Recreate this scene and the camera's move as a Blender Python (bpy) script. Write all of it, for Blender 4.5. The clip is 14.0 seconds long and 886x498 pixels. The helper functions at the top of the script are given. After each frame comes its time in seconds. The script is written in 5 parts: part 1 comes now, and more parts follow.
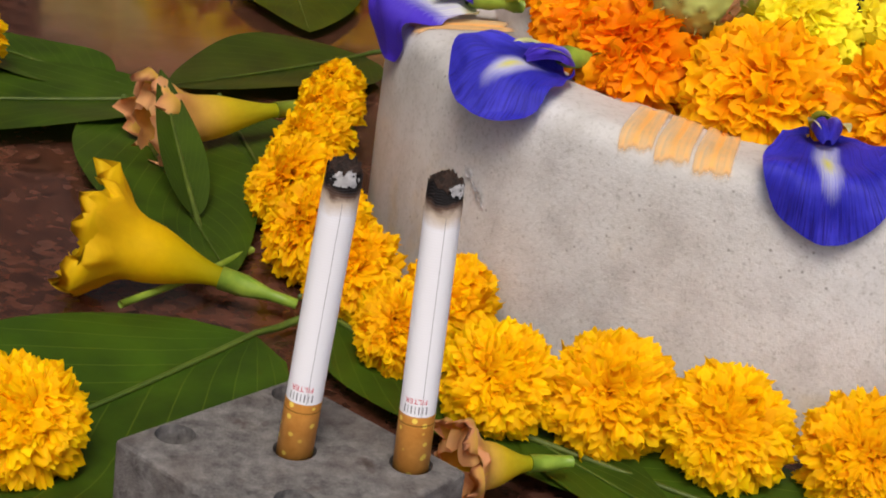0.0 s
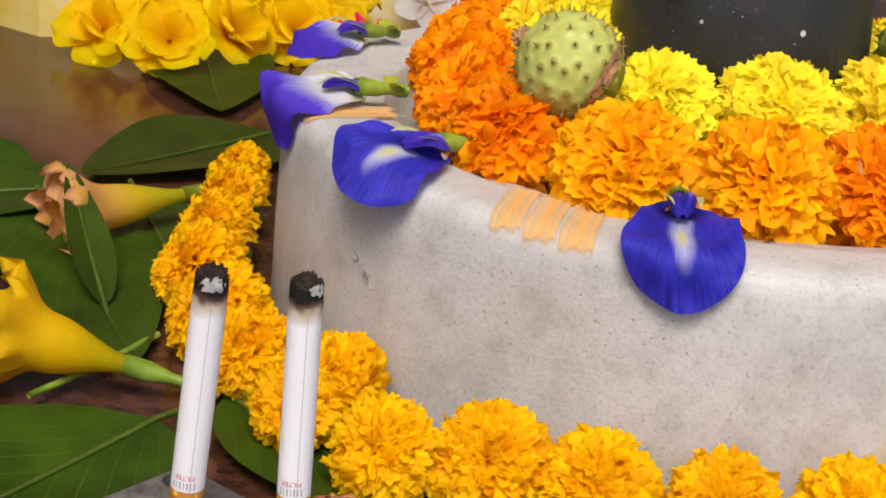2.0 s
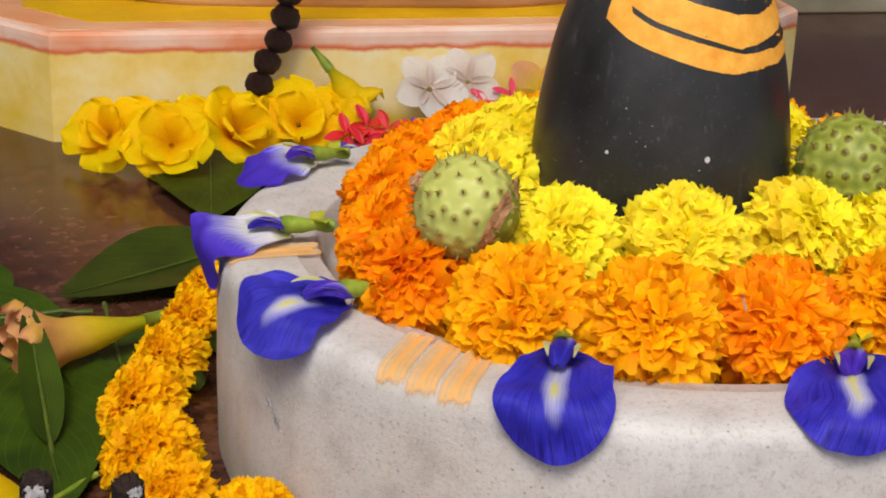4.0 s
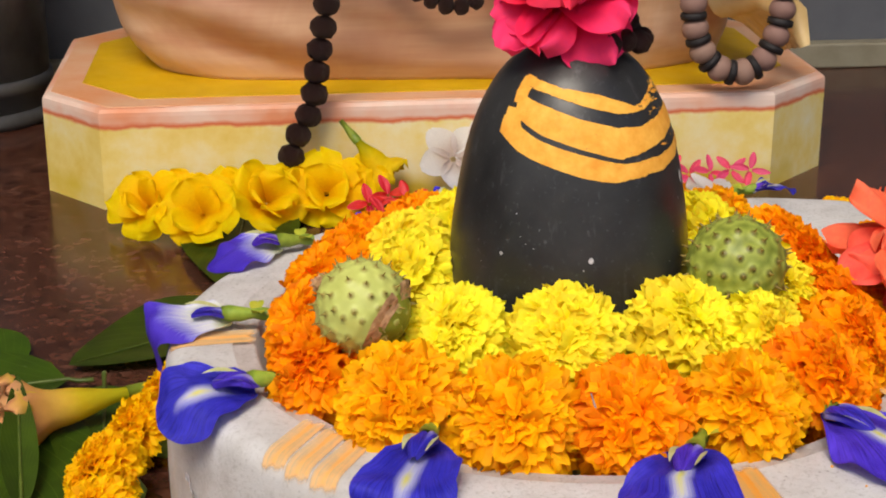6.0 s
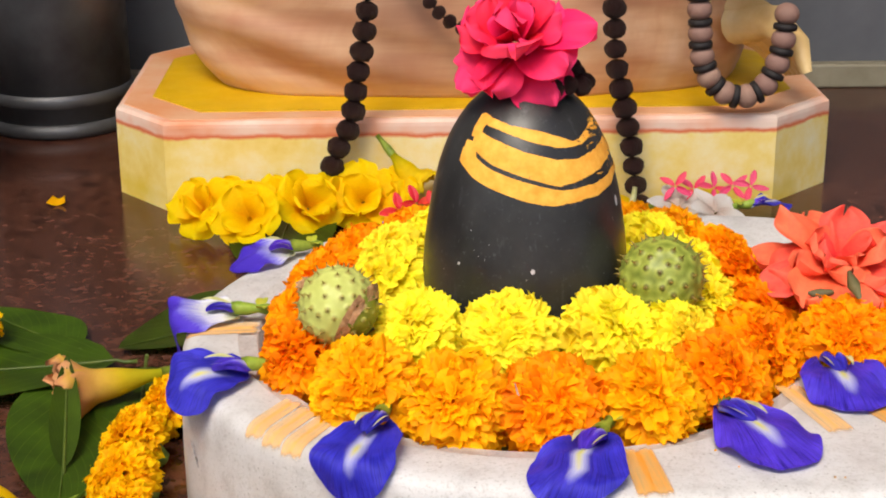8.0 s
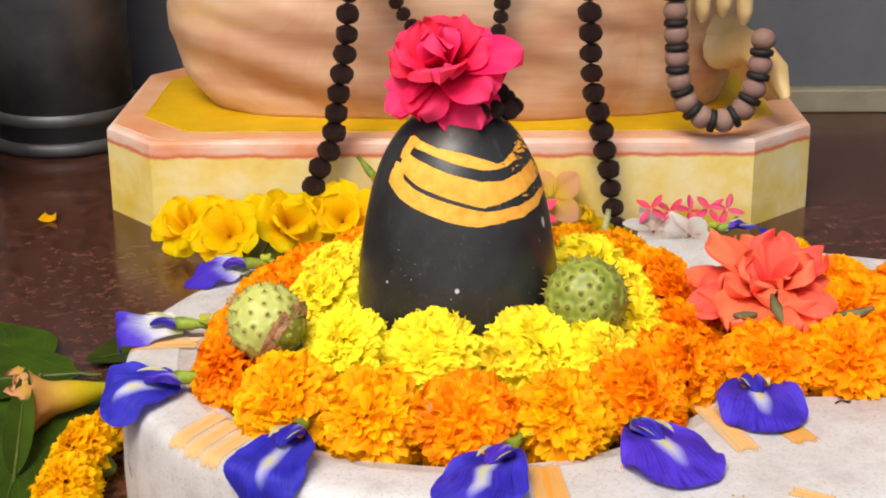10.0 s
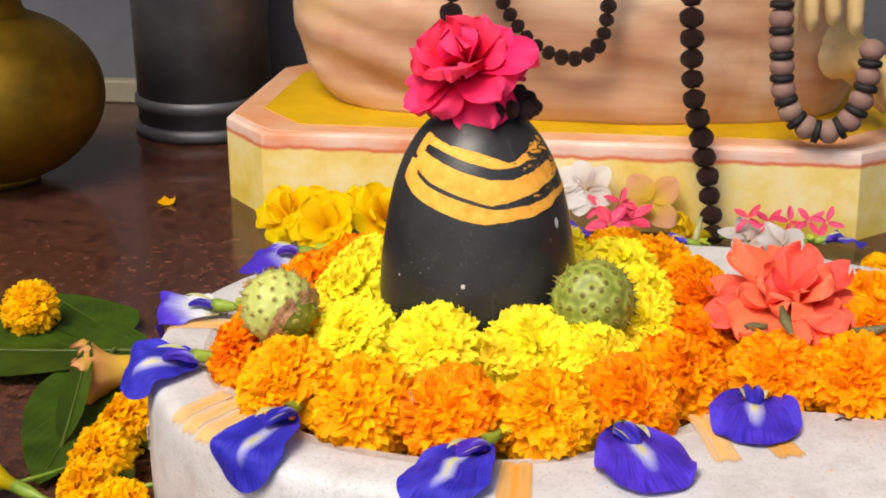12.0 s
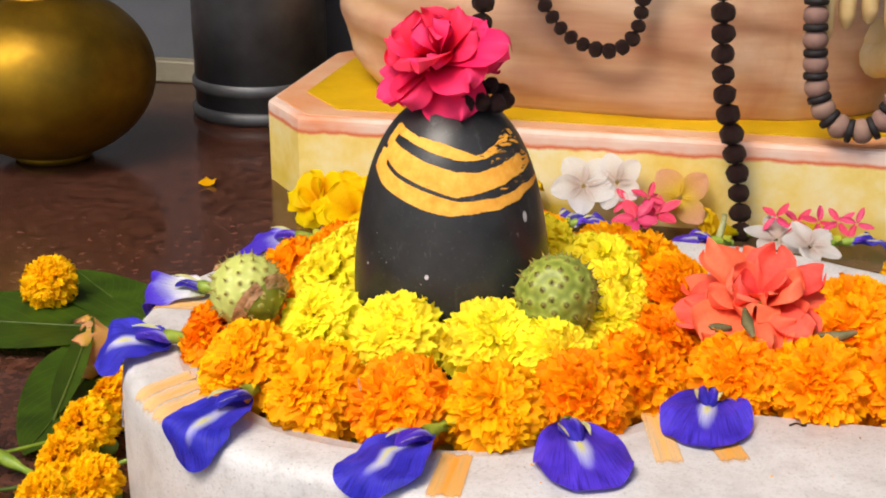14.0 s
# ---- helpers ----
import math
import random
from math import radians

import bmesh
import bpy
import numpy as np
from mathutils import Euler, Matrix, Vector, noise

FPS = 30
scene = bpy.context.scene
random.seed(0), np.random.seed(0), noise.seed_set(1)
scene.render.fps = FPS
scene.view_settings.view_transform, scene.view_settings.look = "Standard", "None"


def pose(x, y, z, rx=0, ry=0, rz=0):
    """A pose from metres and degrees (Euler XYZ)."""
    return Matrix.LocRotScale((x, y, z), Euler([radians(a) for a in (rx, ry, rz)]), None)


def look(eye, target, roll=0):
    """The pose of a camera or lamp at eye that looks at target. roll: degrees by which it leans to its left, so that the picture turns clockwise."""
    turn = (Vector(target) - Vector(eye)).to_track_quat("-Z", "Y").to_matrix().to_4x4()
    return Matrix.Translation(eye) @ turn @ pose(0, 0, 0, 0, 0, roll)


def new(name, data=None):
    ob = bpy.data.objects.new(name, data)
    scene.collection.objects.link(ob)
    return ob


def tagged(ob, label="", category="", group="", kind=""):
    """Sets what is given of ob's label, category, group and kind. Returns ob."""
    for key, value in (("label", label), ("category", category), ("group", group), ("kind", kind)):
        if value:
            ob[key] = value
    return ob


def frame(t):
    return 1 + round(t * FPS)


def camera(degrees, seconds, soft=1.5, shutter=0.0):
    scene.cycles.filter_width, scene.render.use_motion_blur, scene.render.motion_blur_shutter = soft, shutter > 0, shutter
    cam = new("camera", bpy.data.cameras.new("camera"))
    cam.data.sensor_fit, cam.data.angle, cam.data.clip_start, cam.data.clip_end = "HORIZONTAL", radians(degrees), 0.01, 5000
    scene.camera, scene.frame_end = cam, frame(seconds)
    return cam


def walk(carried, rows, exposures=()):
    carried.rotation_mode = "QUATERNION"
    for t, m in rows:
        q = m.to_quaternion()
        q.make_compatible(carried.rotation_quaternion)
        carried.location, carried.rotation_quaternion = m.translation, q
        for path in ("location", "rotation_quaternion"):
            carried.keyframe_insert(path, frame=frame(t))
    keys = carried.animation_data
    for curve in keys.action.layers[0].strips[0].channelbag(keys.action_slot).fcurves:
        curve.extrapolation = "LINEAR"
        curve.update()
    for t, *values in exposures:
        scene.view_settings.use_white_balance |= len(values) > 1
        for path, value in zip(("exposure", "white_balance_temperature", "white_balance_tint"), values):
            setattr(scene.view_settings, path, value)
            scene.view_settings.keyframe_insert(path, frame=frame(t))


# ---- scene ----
# ---------------------------------------------------------------- camera
cam = camera(30.70, 14.0, soft=1.9)
PATH = [
    (0, (-0.28192, -0.49810, 0.20717), (-0.02195, 0.39228, -0.16651), 8.135),
    (0.5, (-0.28185, -0.50852, 0.21426), (-0.00686, 0.38100, -0.15063), 7.903),
    (1, (-0.27915, -0.51456, 0.21815), (0.00204, 0.37609, -0.13915), 7.491),
    (1.5, (-0.27459, -0.51580, 0.22347), (0.01745, 0.37416, -0.12678), 7.117),
    (2, (-0.26961, -0.52466, 0.23072), (0.01619, 0.36861, -0.11624), 6.139),
    (2.5, (-0.25533, -0.52228, 0.23868), (0.02448, 0.36979, -0.11617), 5.538),
    (3, (-0.24061, -0.53127, 0.25076), (0.02955, 0.36548, -0.09974), 4.204),
    (3.5, (-0.23103, -0.53644, 0.26765), (0.00040, 0.36874, -0.08885), 3.379),
    (4, (-0.19974, -0.53958, 0.27967), (0.00492, 0.37619, -0.06599), 2.058),
    (4.2, (-0.19129, -0.54351, 0.28345), (0.00855, 0.37649, -0.05369), 2.219),
    (6.3, (-0.10597, -0.60751, 0.33062), (-0.01901, 0.33037, -0.00525), -0.203),
    (6.5, (-0.10617, -0.61629, 0.33321), (-0.01282, 0.32174, -0.00054), 0.457),
    (7, (-0.09068, -0.64487, 0.34828), (-0.03041, 0.29375, 0.00864), 0.731),
    (7.5, (-0.06970, -0.67645, 0.35545), (-0.03827, 0.26318, 0.01469), 0.414),
    (8, (-0.05299, -0.70100, 0.37090), (-0.03247, 0.23863, 0.02932), -0.398),
    (8.5, (-0.06003, -0.72409, 0.38086), (-0.01576, 0.21713, 0.04599), 0.234),
    (8.7, (-0.05729, -0.72333, 0.37755), (-0.01095, 0.21909, 0.04634), 0.252),
    (10.8, (0.05203, -0.71684, 0.37574), (-0.03645, 0.22375, 0.04793), -0.634),
    (11, (0.06091, -0.71782, 0.37662), (-0.04445, 0.22128, 0.04951), -0.501),
    (11.5, (0.08368, -0.72213, 0.37562), (-0.05540, 0.21274, 0.04901), -0.791),
    (12, (0.10971, -0.72111, 0.37651), (-0.05453, 0.20953, 0.04950), -0.755),
    (12.5, (0.12918, -0.71681, 0.37709), (-0.05299, 0.20876, 0.04521), -0.436),
    (13, (0.15317, -0.71743, 0.37575), (-0.05327, 0.20265, 0.04282), -0.655),
    (13.5, (0.17389, -0.71265, 0.37690), (-0.04596, 0.20284, 0.03993), -0.497),
    (14, (0.18291, -0.70773, 0.37925), (-0.05927, 0.20287, 0.04434), -0.495),
]
walk(cam, [(t, look(e, g, r)) for t, e, g, r in PATH], [(0, 0.27), (1, 0.22), (2, 0.34), (3, 0.40), (4, 0.24), (6.5, 0.40), (7.5, 0.58), (14, 0.64)])

# ---------------------------------------------------------------- light
world = bpy.data.worlds.new("sky")
scene.world = world
world.use_nodes = True
wn = world.node_tree.nodes
sky = wn.new("ShaderNodeTexSky")
sky.sky_type, sky.sun_disc = "NISHITA", False
sky.sun_elevation, sky.sun_rotation = radians(58), radians(200)
sky.air_density, sky.dust_density, sky.ozone_density = 1.0, 4.0, 1.0
world.node_tree.links.new(sky.outputs[0], wn["Background"].inputs[0])
wn["Background"].inputs[1].default_value = 0.12

sun_data = bpy.data.lights.new("sun", "SUN")
sun_data.energy, sun_data.angle, sun_data.color = 2.0, radians(28), (1.0, 0.91, 0.78)
sun = new("sun", sun_data)
sun.matrix_world = look((-0.5, -1.3, 2.2), (0, 0, 0))


# ---------------------------------------------------------------- helpers
def lin(r, g, b):
    """sRGB bytes to linear."""
    f = lambda c: c / 12.92 if c <= 0.04045 else ((c + 0.055) / 1.055) ** 2.4
    return (f(r / 255), f(g / 255), f(b / 255), 1.0)


class Mat:
    """A small builder for procedural node materials."""

    def __init__(self, name, rough=0.5, metal=0.0, spec=0.5):
        self.m = bpy.data.materials.new(name)
        self.m.use_nodes = True
        self.t = self.m.node_tree
        self.b = self.t.nodes["Principled BSDF"]
        self.b.inputs["Roughness"].default_value = rough
        self.b.inputs["Metallic"].default_value = metal
        self.b.inputs["Specular IOR Level"].default_value = spec
        self.co = self.n("ShaderNodeTexCoord")
        self.obj, self.uv = self.co.outputs["Object"], self.co.outputs["UV"]

    def n(self, kind, **inputs):
        node = self.t.nodes.new(kind)
        for k, v in inputs.items():
            self.put(node, k.replace("_", " "), v)
        return node

    def put(self, node, key, v):
        sock = node.inputs[int(key)] if key.isdigit() else node.inputs[key]
        if isinstance(v, bpy.types.NodeSocket):
            self.t.links.new(v, sock)
        else:
            sock.default_value = v

    def noise(self, scale, detail=4.0, rough=0.55, vec=None, distort=0.0):
        node = self.n("ShaderNodeTexNoise", Scale=scale, Detail=detail, Roughness=rough, Distortion=distort)
        self.t.links.new(vec or self.obj, node.inputs["Vector"])
        return node.outputs["Fac"]

    def voronoi(self, scale, feature="F1", vec=None, out="Distance"):
        node = self.n("ShaderNodeTexVoronoi", Scale=scale)
        node.feature = feature
        self.t.links.new(vec or self.obj, node.inputs["Vector"])
        return node.outputs[out]

    def ramp(self, fac, *stops, ease=False):
        node = self.n("ShaderNodeValToRGB")
        self.t.links.new(fac, node.inputs[0])
        el = node.color_ramp.elements
        while len(el) < len(stops):
            el.new(0.5)
        for e, (p, c) in zip(el, stops):
            e.position = p
            e.color = c if len(c) == 4 else (*c, 1.0)
        if ease:
            node.color_ramp.interpolation = "EASE"
        return node.outputs["Color"]

    def val(self, fac, lo, hi, a=0.0, b=1.0):
        node = self.n("ShaderNodeMapRange")
        self.t.links.new(fac, node.inputs[0])
        for i, v in ((1, lo), (2, hi), (3, a), (4, b)):
            node.inputs[i].default_value = v
        return node.outputs[0]

    def mix(self, fac, a, b, mode="MIX"):
        node = self.n("ShaderNodeMix")
        node.data_type, node.blend_type = "RGBA", mode
        for i, v in ((0, fac), (6, a), (7, b)):
            if isinstance(v, bpy.types.NodeSocket):
                self.t.links.new(v, node.inputs[i])
            else:
                node.inputs[i].default_value = v
        return node.outputs[2]

    def math(self, op, a, b=0.0):
        node = self.n("ShaderNodeMath")
        node.operation = op
        for i, v in ((0, a), (1, b)):
            if isinstance(v, bpy.types.NodeSocket):
                self.t.links.new(v, node.inputs[i])
            else:
                node.inputs[i].default_value = v
        return node.outputs[0]

    def axis(self, vec, k):
        node = self.n("ShaderNodeSeparateXYZ")
        self.t.links.new(vec, node.inputs[0])
        return node.outputs[k]

    def random(self):
        return self.n("ShaderNodeObjectInfo").outputs["Random"]

    def island(self):
        return self.n("ShaderNodeNewGeometry").outputs["Random Per Island"]

    def vary(self, col, fac, hue=0.02, val=0.2, sat=0.0):
        """Shift hue, saturation and value of col by the random number fac."""
        node = self.n("ShaderNodeHueSaturation", Color=col)
        self.t.links.new(self.val(fac, 0, 1, 0.5 - hue, 0.5 + hue), node.inputs["Hue"])
        self.t.links.new(self.val(fac, 0, 1, 1 - val, 1 + val), node.inputs["Value"])
        if sat:
            self.t.links.new(self.val(fac, 0, 1, 1 + sat, 1 - sat), node.inputs["Saturation"])
        return node.outputs["Color"]

    def color(self, c):
        self.put(self.b, "Base Color", c)
        return self

    def rough(self, s):
        self.put(self.b, "Roughness", s)
        return self

    def bump(self, height, strength=0.3, dist=0.001):
        node = self.n("ShaderNodeBump", Strength=strength, Distance=dist)
        self.t.links.new(height, node.inputs["Height"])
        self.t.links.new(node.outputs[0], self.b.inputs["Normal"])
        return self

    def thin(self, amount, col):
        """Let light through, as a petal or a leaf does."""
        tr = self.n("ShaderNodeBsdfTranslucent")
        self.put(tr, "Color", col)
        mx = self.n("ShaderNodeMixShader")
        mx.inputs[0].default_value = amount
        out = self.t.nodes["Material Output"]
        self.t.links.new(self.b.outputs[0], mx.inputs[1])
        self.t.links.new(tr.outputs[0], mx.inputs[2])
        self.t.links.new(mx.outputs[0], out.inputs[0])
        return self


def mesh_of(name, verts, faces, mat=None, uvs=None, smooth=True):
    me = bpy.data.meshes.new(name)
    me.from_pydata([tuple(v) for v in verts], [], faces)
    if uvs is not None:
        layer = me.uv_layers.new(name="UVMap")
        flat = np.zeros(len(me.loops), dtype=np.int32)
        me.loops.foreach_get("vertex_index", flat)
        layer.data.foreach_set("uv", np.asarray(uvs, dtype=np.float32)[flat].ravel())
    if smooth:
        me.polygons.foreach_set("use_smooth", [True] * len(me.polygons))
    for m in (mat if isinstance(mat, (list, tuple)) else [mat]):
        if m:
            me.materials.append(m.m)
    me.update()
    return me


def bm_mesh(name, bm, mat=None, smooth=True):
    me = bpy.data.meshes.new(name)
    bm.normal_update()
    bm.to_mesh(me)
    bm.free()
    if smooth:
        me.polygons.foreach_set("use_smooth", [True] * len(me.polygons))
    if mat:
        me.materials.append(mat.m)
    return me


def part(name, me, parent, label="", m=None):
    ob = new(name, me)
    ob.parent = parent
    if m is not None:
        ob.matrix_basis = m
    if label:
        ob["label"] = label
    return ob


def thing(name, m, label, category, group="", kind=""):
    ob = new(name)
    ob.empty_display_size = 0.01
    ob.matrix_basis = m
    return tagged(ob, label, category, group, kind)


def grid_faces(nu, nv, off=0, wrap=False):
    """Quads of a grid of nv rows with nu points each."""
    f = []
    for j in range(nv - 1):
        for i in range(nu if wrap else nu - 1):
            k = (i + 1) % nu
            f.append((off + j * nu + i, off + j * nu + k, off + (j + 1) * nu + k, off + (j + 1) * nu + i))
    return f


def lathe(profile, n=64, cap=True):
    """Verts and faces of a turned form from (radius, z) points."""
    v = [(r * math.cos(2 * math.pi * i / n), r * math.sin(2 * math.pi * i / n), z) for r, z in profile for i in range(n)]
    f = grid_faces(n, len(profile), 0, True)
    if cap:
        f.append(tuple(reversed(range(n))))
        f.append(tuple(range((len(profile) - 1) * n, len(profile) * n)))
    return v, f


def tube(points, radii, n=10):
    """Verts and faces of a tube along points."""
    pts = [Vector(p) for p in points]
    v, up = [], Vector((0.13, 0.21, 0.97))
    for i, p in enumerate(pts):
        d = (pts[min(i + 1, len(pts) - 1)] - pts[max(i - 1, 0)]).normalized()
        a = d.cross(up)
        a = (a if a.length > 0.05 else d.cross(Vector((1, 0, 0)))).normalized()
        b = d.cross(a)
        for k in range(n):
            t = 2 * math.pi * k / n
            v.append(p + (a * math.cos(t) + b * math.sin(t)) * radii[i])
    f = grid_faces(n, len(pts), 0, True)
    f.append(tuple(range(n)))
    f.append(tuple(reversed(range((len(pts) - 1) * n, len(pts) * n))))
    return v, f


def join(*pieces):
    v, f = [], []
    for pv, pf in pieces:
        o = len(v)
        v += list(pv)
        f += [tuple(i + o for i in q) for q in pf]
    return v, f


def smoothstep(a, b, x):
    t = min(1.0, max(0.0, (x - a) / (b - a)))
    return t * t * (3 - 2 * t)


def aim(p, axis, spin=0.0):
    """A pose at p whose z axis points along axis."""
    return Matrix.Translation(p) @ Vector(axis).to_track_quat("Z", "Y").to_matrix().to_4x4() @ Matrix.Rotation(spin, 4, "Z")


# ---------------------------------------------------------------- materials
def make_granite():
    m = Mat("polished_granite", 0.16, spec=0.3)
    a = m.voronoi(260, out="Color")
    b = m.noise(90, 6, 0.7)
    c = m.noise(9, 3)
    base = m.ramp(b, (0.30, lin(22, 13, 11)), (0.46, lin(62, 35, 27)), (0.58, lin(94, 56, 42)), (0.75, lin(34, 23, 21)))
    grain = m.ramp(m.axis(a, 0), (0.0, lin(18, 13, 13)), (0.22, lin(54, 33, 27)), (0.7, lin(88, 54, 41)), (1.0, lin(112, 78, 64)))
    col = m.mix(0.45, base, grain)
    m.color(m.mix(m.val(c, 0.35, 0.7, 0.0, 0.35), col, lin(60, 38, 32)))
    m.rough(m.val(m.noise(30, 4), 0.3, 0.7, 0.10, 0.26))
    return m


def make_marble():
    m = Mat("weathered_white_marble", 0.55, spec=0.35)
    big, mid, fine = m.noise(14, 5, 0.6), m.noise(60, 6, 0.7), m.noise(700, 2)
    col = m.ramp(mid, (0.25, lin(170, 167, 167)), (0.5, lin(197, 195, 195)), (0.8, lin(209, 208, 209)))
    col = m.mix(m.val(big, 0.50, 0.74, 0.0, 0.25), col, lin(160, 148, 132))
    veil = m.noise(24, 6, 0.7, distort=1.2)
    col = m.mix(m.val(veil, 0.62, 0.76, 0.0, 0.28), col, lin(132, 128, 126))
    col = m.mix(m.val(m.noise(620, 4, 0.75), 0.52, 0.70, 0.0, 0.5), col, lin(136, 131, 124))
    specks = m.math("MULTIPLY", m.val(m.voronoi(300), 0.06, 0.18, 0.7, 0.0), m.val(m.noise(40, 3), 0.48, 0.60))
    col = m.mix(specks, col, lin(110, 104, 100))
    z = m.axis(m.obj, 2)
    # Yellow light bounced off the garland, painted low on the side in patches.
    yellow_bounce = m.math("MULTIPLY", m.val(m.noise(20, 4), 0.5, 0.68), m.val(z, 0.02, 0.06, 0.8, 0.0))
    col = m.mix(yellow_bounce, col, lin(200, 170, 80))
    m.color(col)
    m.rough(m.val(mid, 0.3, 0.7, 0.42, 0.66))
    grit = m.noise(1500, 2, 0.7)
    m.bump(m.math("ADD", m.math("MULTIPLY", mid, 0.6), m.math("ADD", m.math("MULTIPLY", fine, 0.4), m.math("MULTIPLY", grit, 0.25))), 0.5, 0.0007)
    return m


def petal_mat(name, base, mid, tip, hue=0.012, val=0.18, thin=0.48, rough=0.6):
    """A petal, darker at its root; its v runs from root to tip."""
    m = Mat(name, rough, spec=0.12)
    v = m.axis(m.uv, 1)
    col = m.ramp(v, (0.15, base), (0.55, mid), (0.95, tip))
    streak = m.noise(14, 3, 0.6, vec=m.uv)
    col = m.vary(col, streak, 0.006, 0.10)
    col = m.vary(col, m.island(), hue, val)
    col = m.vary(col, m.random(), hue * 0.7, val * 0.4)
    m.color(col)
    m.bump(streak, 0.25, 0.0005)
    return m.thin(thin, col)


def make_pea_blue():
    """Violet petal with veins that fan out from its root and a pale throat; v runs from root to tip."""
    m = Mat("butterfly_pea_petal", 0.48, spec=0.3)
    u, v = m.math("SUBTRACT", m.axis(m.uv, 0), 0.5), m.axis(m.uv, 1)
    ang = m.math("ARCTAN2", u, m.math("ADD", v, 0.10))
    polar = m.n("ShaderNodeCombineXYZ")
    m.t.links.new(m.math("MULTIPLY", ang, 78.0), polar.inputs[0])
    m.t.links.new(m.math("MULTIPLY", v, 2.6), polar.inputs[1])
    veins = m.noise(1.0, 3, 0.65, vec=polar.outputs[0], distort=0.5)
    du, dv = m.math("MULTIPLY", u, 9.0), m.math("MULTIPLY", m.math("SUBTRACT", v, 0.46), 3.4)
    d = m.math("SQRT", m.math("ADD", m.math("MULTIPLY", du, du), m.math("MULTIPLY", dv, dv)))
    d = m.math("ADD", d, m.math("MULTIPLY", m.math("SUBTRACT", veins, 0.5), 0.9))
    blue = m.vary(m.ramp(m.noise(90, 4), (0.3, lin(62, 38, 178)), (0.7, lin(90, 62, 220))), m.random(), 0.012, 0.12)
    blue = m.mix(m.val(veins, 0.36, 0.47, 0.75, 0.0), blue, lin(26, 12, 96))
    blue = m.mix(m.val(veins, 0.56, 0.72, 0.0, 0.35), blue, lin(108, 88, 236))
    col = m.mix(m.val(d, 0.40, 1.10, 1.0, 0.0), blue, lin(200, 202, 238))
    col = m.mix(m.val(d, 0.05, 0.50, 1.0, 0.0), col, lin(226, 222, 120))
    m.color(col)
    m.bump(m.math("ADD", veins, m.math("MULTIPLY", m.noise(220, 3), 0.5)), 0.7, 0.0008)
    return m.thin(0.18, col)


def make_pea_back():
    """The back of a pea petal: greenish white from its root to the middle, violet towards its end."""
    m = Mat("butterfly_pea_petal_back", 0.5, spec=0.25)
    u, v = m.math("SUBTRACT", m.axis(m.uv, 0), 0.5), m.axis(m.uv, 1)
    ang = m.math("ARCTAN2", u, m.math("ADD", v, 0.10))
    polar = m.n("ShaderNodeCombineXYZ")
    m.t.links.new(m.math("MULTIPLY", ang, 40.0), polar.inputs[0])
    m.t.links.new(m.math("MULTIPLY", v, 2.4), polar.inputs[1])
    veins = m.noise(1.0, 3, 0.65, vec=polar.outputs[0], distort=0.5)
    edge = m.math("ADD", v, m.math("ADD", m.math("MULTIPLY", m.math("ABSOLUTE", u), 0.25), m.math("MULTIPLY", m.math("SUBTRACT", veins, 0.5), 0.45)))
    col = m.ramp(edge, (0.06, lin(196, 204, 150)), (0.24, lin(222, 224, 226)), (0.40, lin(146, 142, 222)), (0.54, lin(80, 56, 198)), (0.95, lin(66, 42, 184)))
    m.color(col)
    m.bump(veins, 0.6, 0.0007)
    return m.thin(0.18, col)


def make_smear(name, a, b, least):
    """A thin dragged film of paste that covers only in part; u runs across, v along the drag."""
    m = Mat(name, 0.75, spec=0.2)
    drag = m.n("ShaderNodeMapping")
    drag.inputs["Scale"].default_value = (3.2, 0.5, 1)
    m.t.links.new(m.uv, drag.inputs["Vector"])
    s = m.noise(1.0, 4, 0.6, vec=drag.outputs[0], distort=0.3)
    fine = m.noise(500, 4, 0.7)
    m.color(m.ramp(m.math("ADD", s, m.math("MULTIPLY", m.math("SUBTRACT", fine, 0.5), 0.25)), (0.36, a), (0.62, b)))
    u, v = m.axis(m.uv, 0), m.axis(m.uv, 1)
    rim = lambda x, w: m.val(m.math("ADD", m.math("ABSOLUTE", m.math("SUBTRACT", x, 0.5)), m.math("MULTIPLY", m.math("SUBTRACT", s, 0.5), w)), 0.40, 0.48, 1.0, 0.0)
    cover = m.math("MULTIPLY", rim(u, 0.20), rim(v, 0.35))
    patch = m.val(m.math("ADD", s, m.math("MULTIPLY", m.math("SUBTRACT", fine, 0.5), 0.18)), 0.34, 0.58, least, 0.92)
    m.put(m.b, "Alpha", m.math("MULTIPLY", cover, patch))
    return m


def make_fruit_skin(name, low, high, tip):
    """Fruit skin whose u runs from the tip of each bump down to the hollows."""
    m = Mat(name, 0.45, spec=0.4)
    n = m.noise(160, 4)
    a = m.math("ADD", m.axis(m.uv, 0), m.math("MULTIPLY", m.math("SUBTRACT", m.noise(700, 3), 0.5), 0.14))
    col = m.ramp(a, (0.08, tip), (0.24, m_mid(low, tip)), (0.40, high), (0.90, low))
    col = m.mix(m.val(m.noise(45, 4), 0.5, 0.72, 0.0, 0.45), col, high)
    m.color(m.vary(col, n, 0.01, 0.18))
    return m.bump(n, 0.3, 0.0006)


def m_mid(a, b):
    return tuple((x + y) / 2 for x, y in zip(a, b))


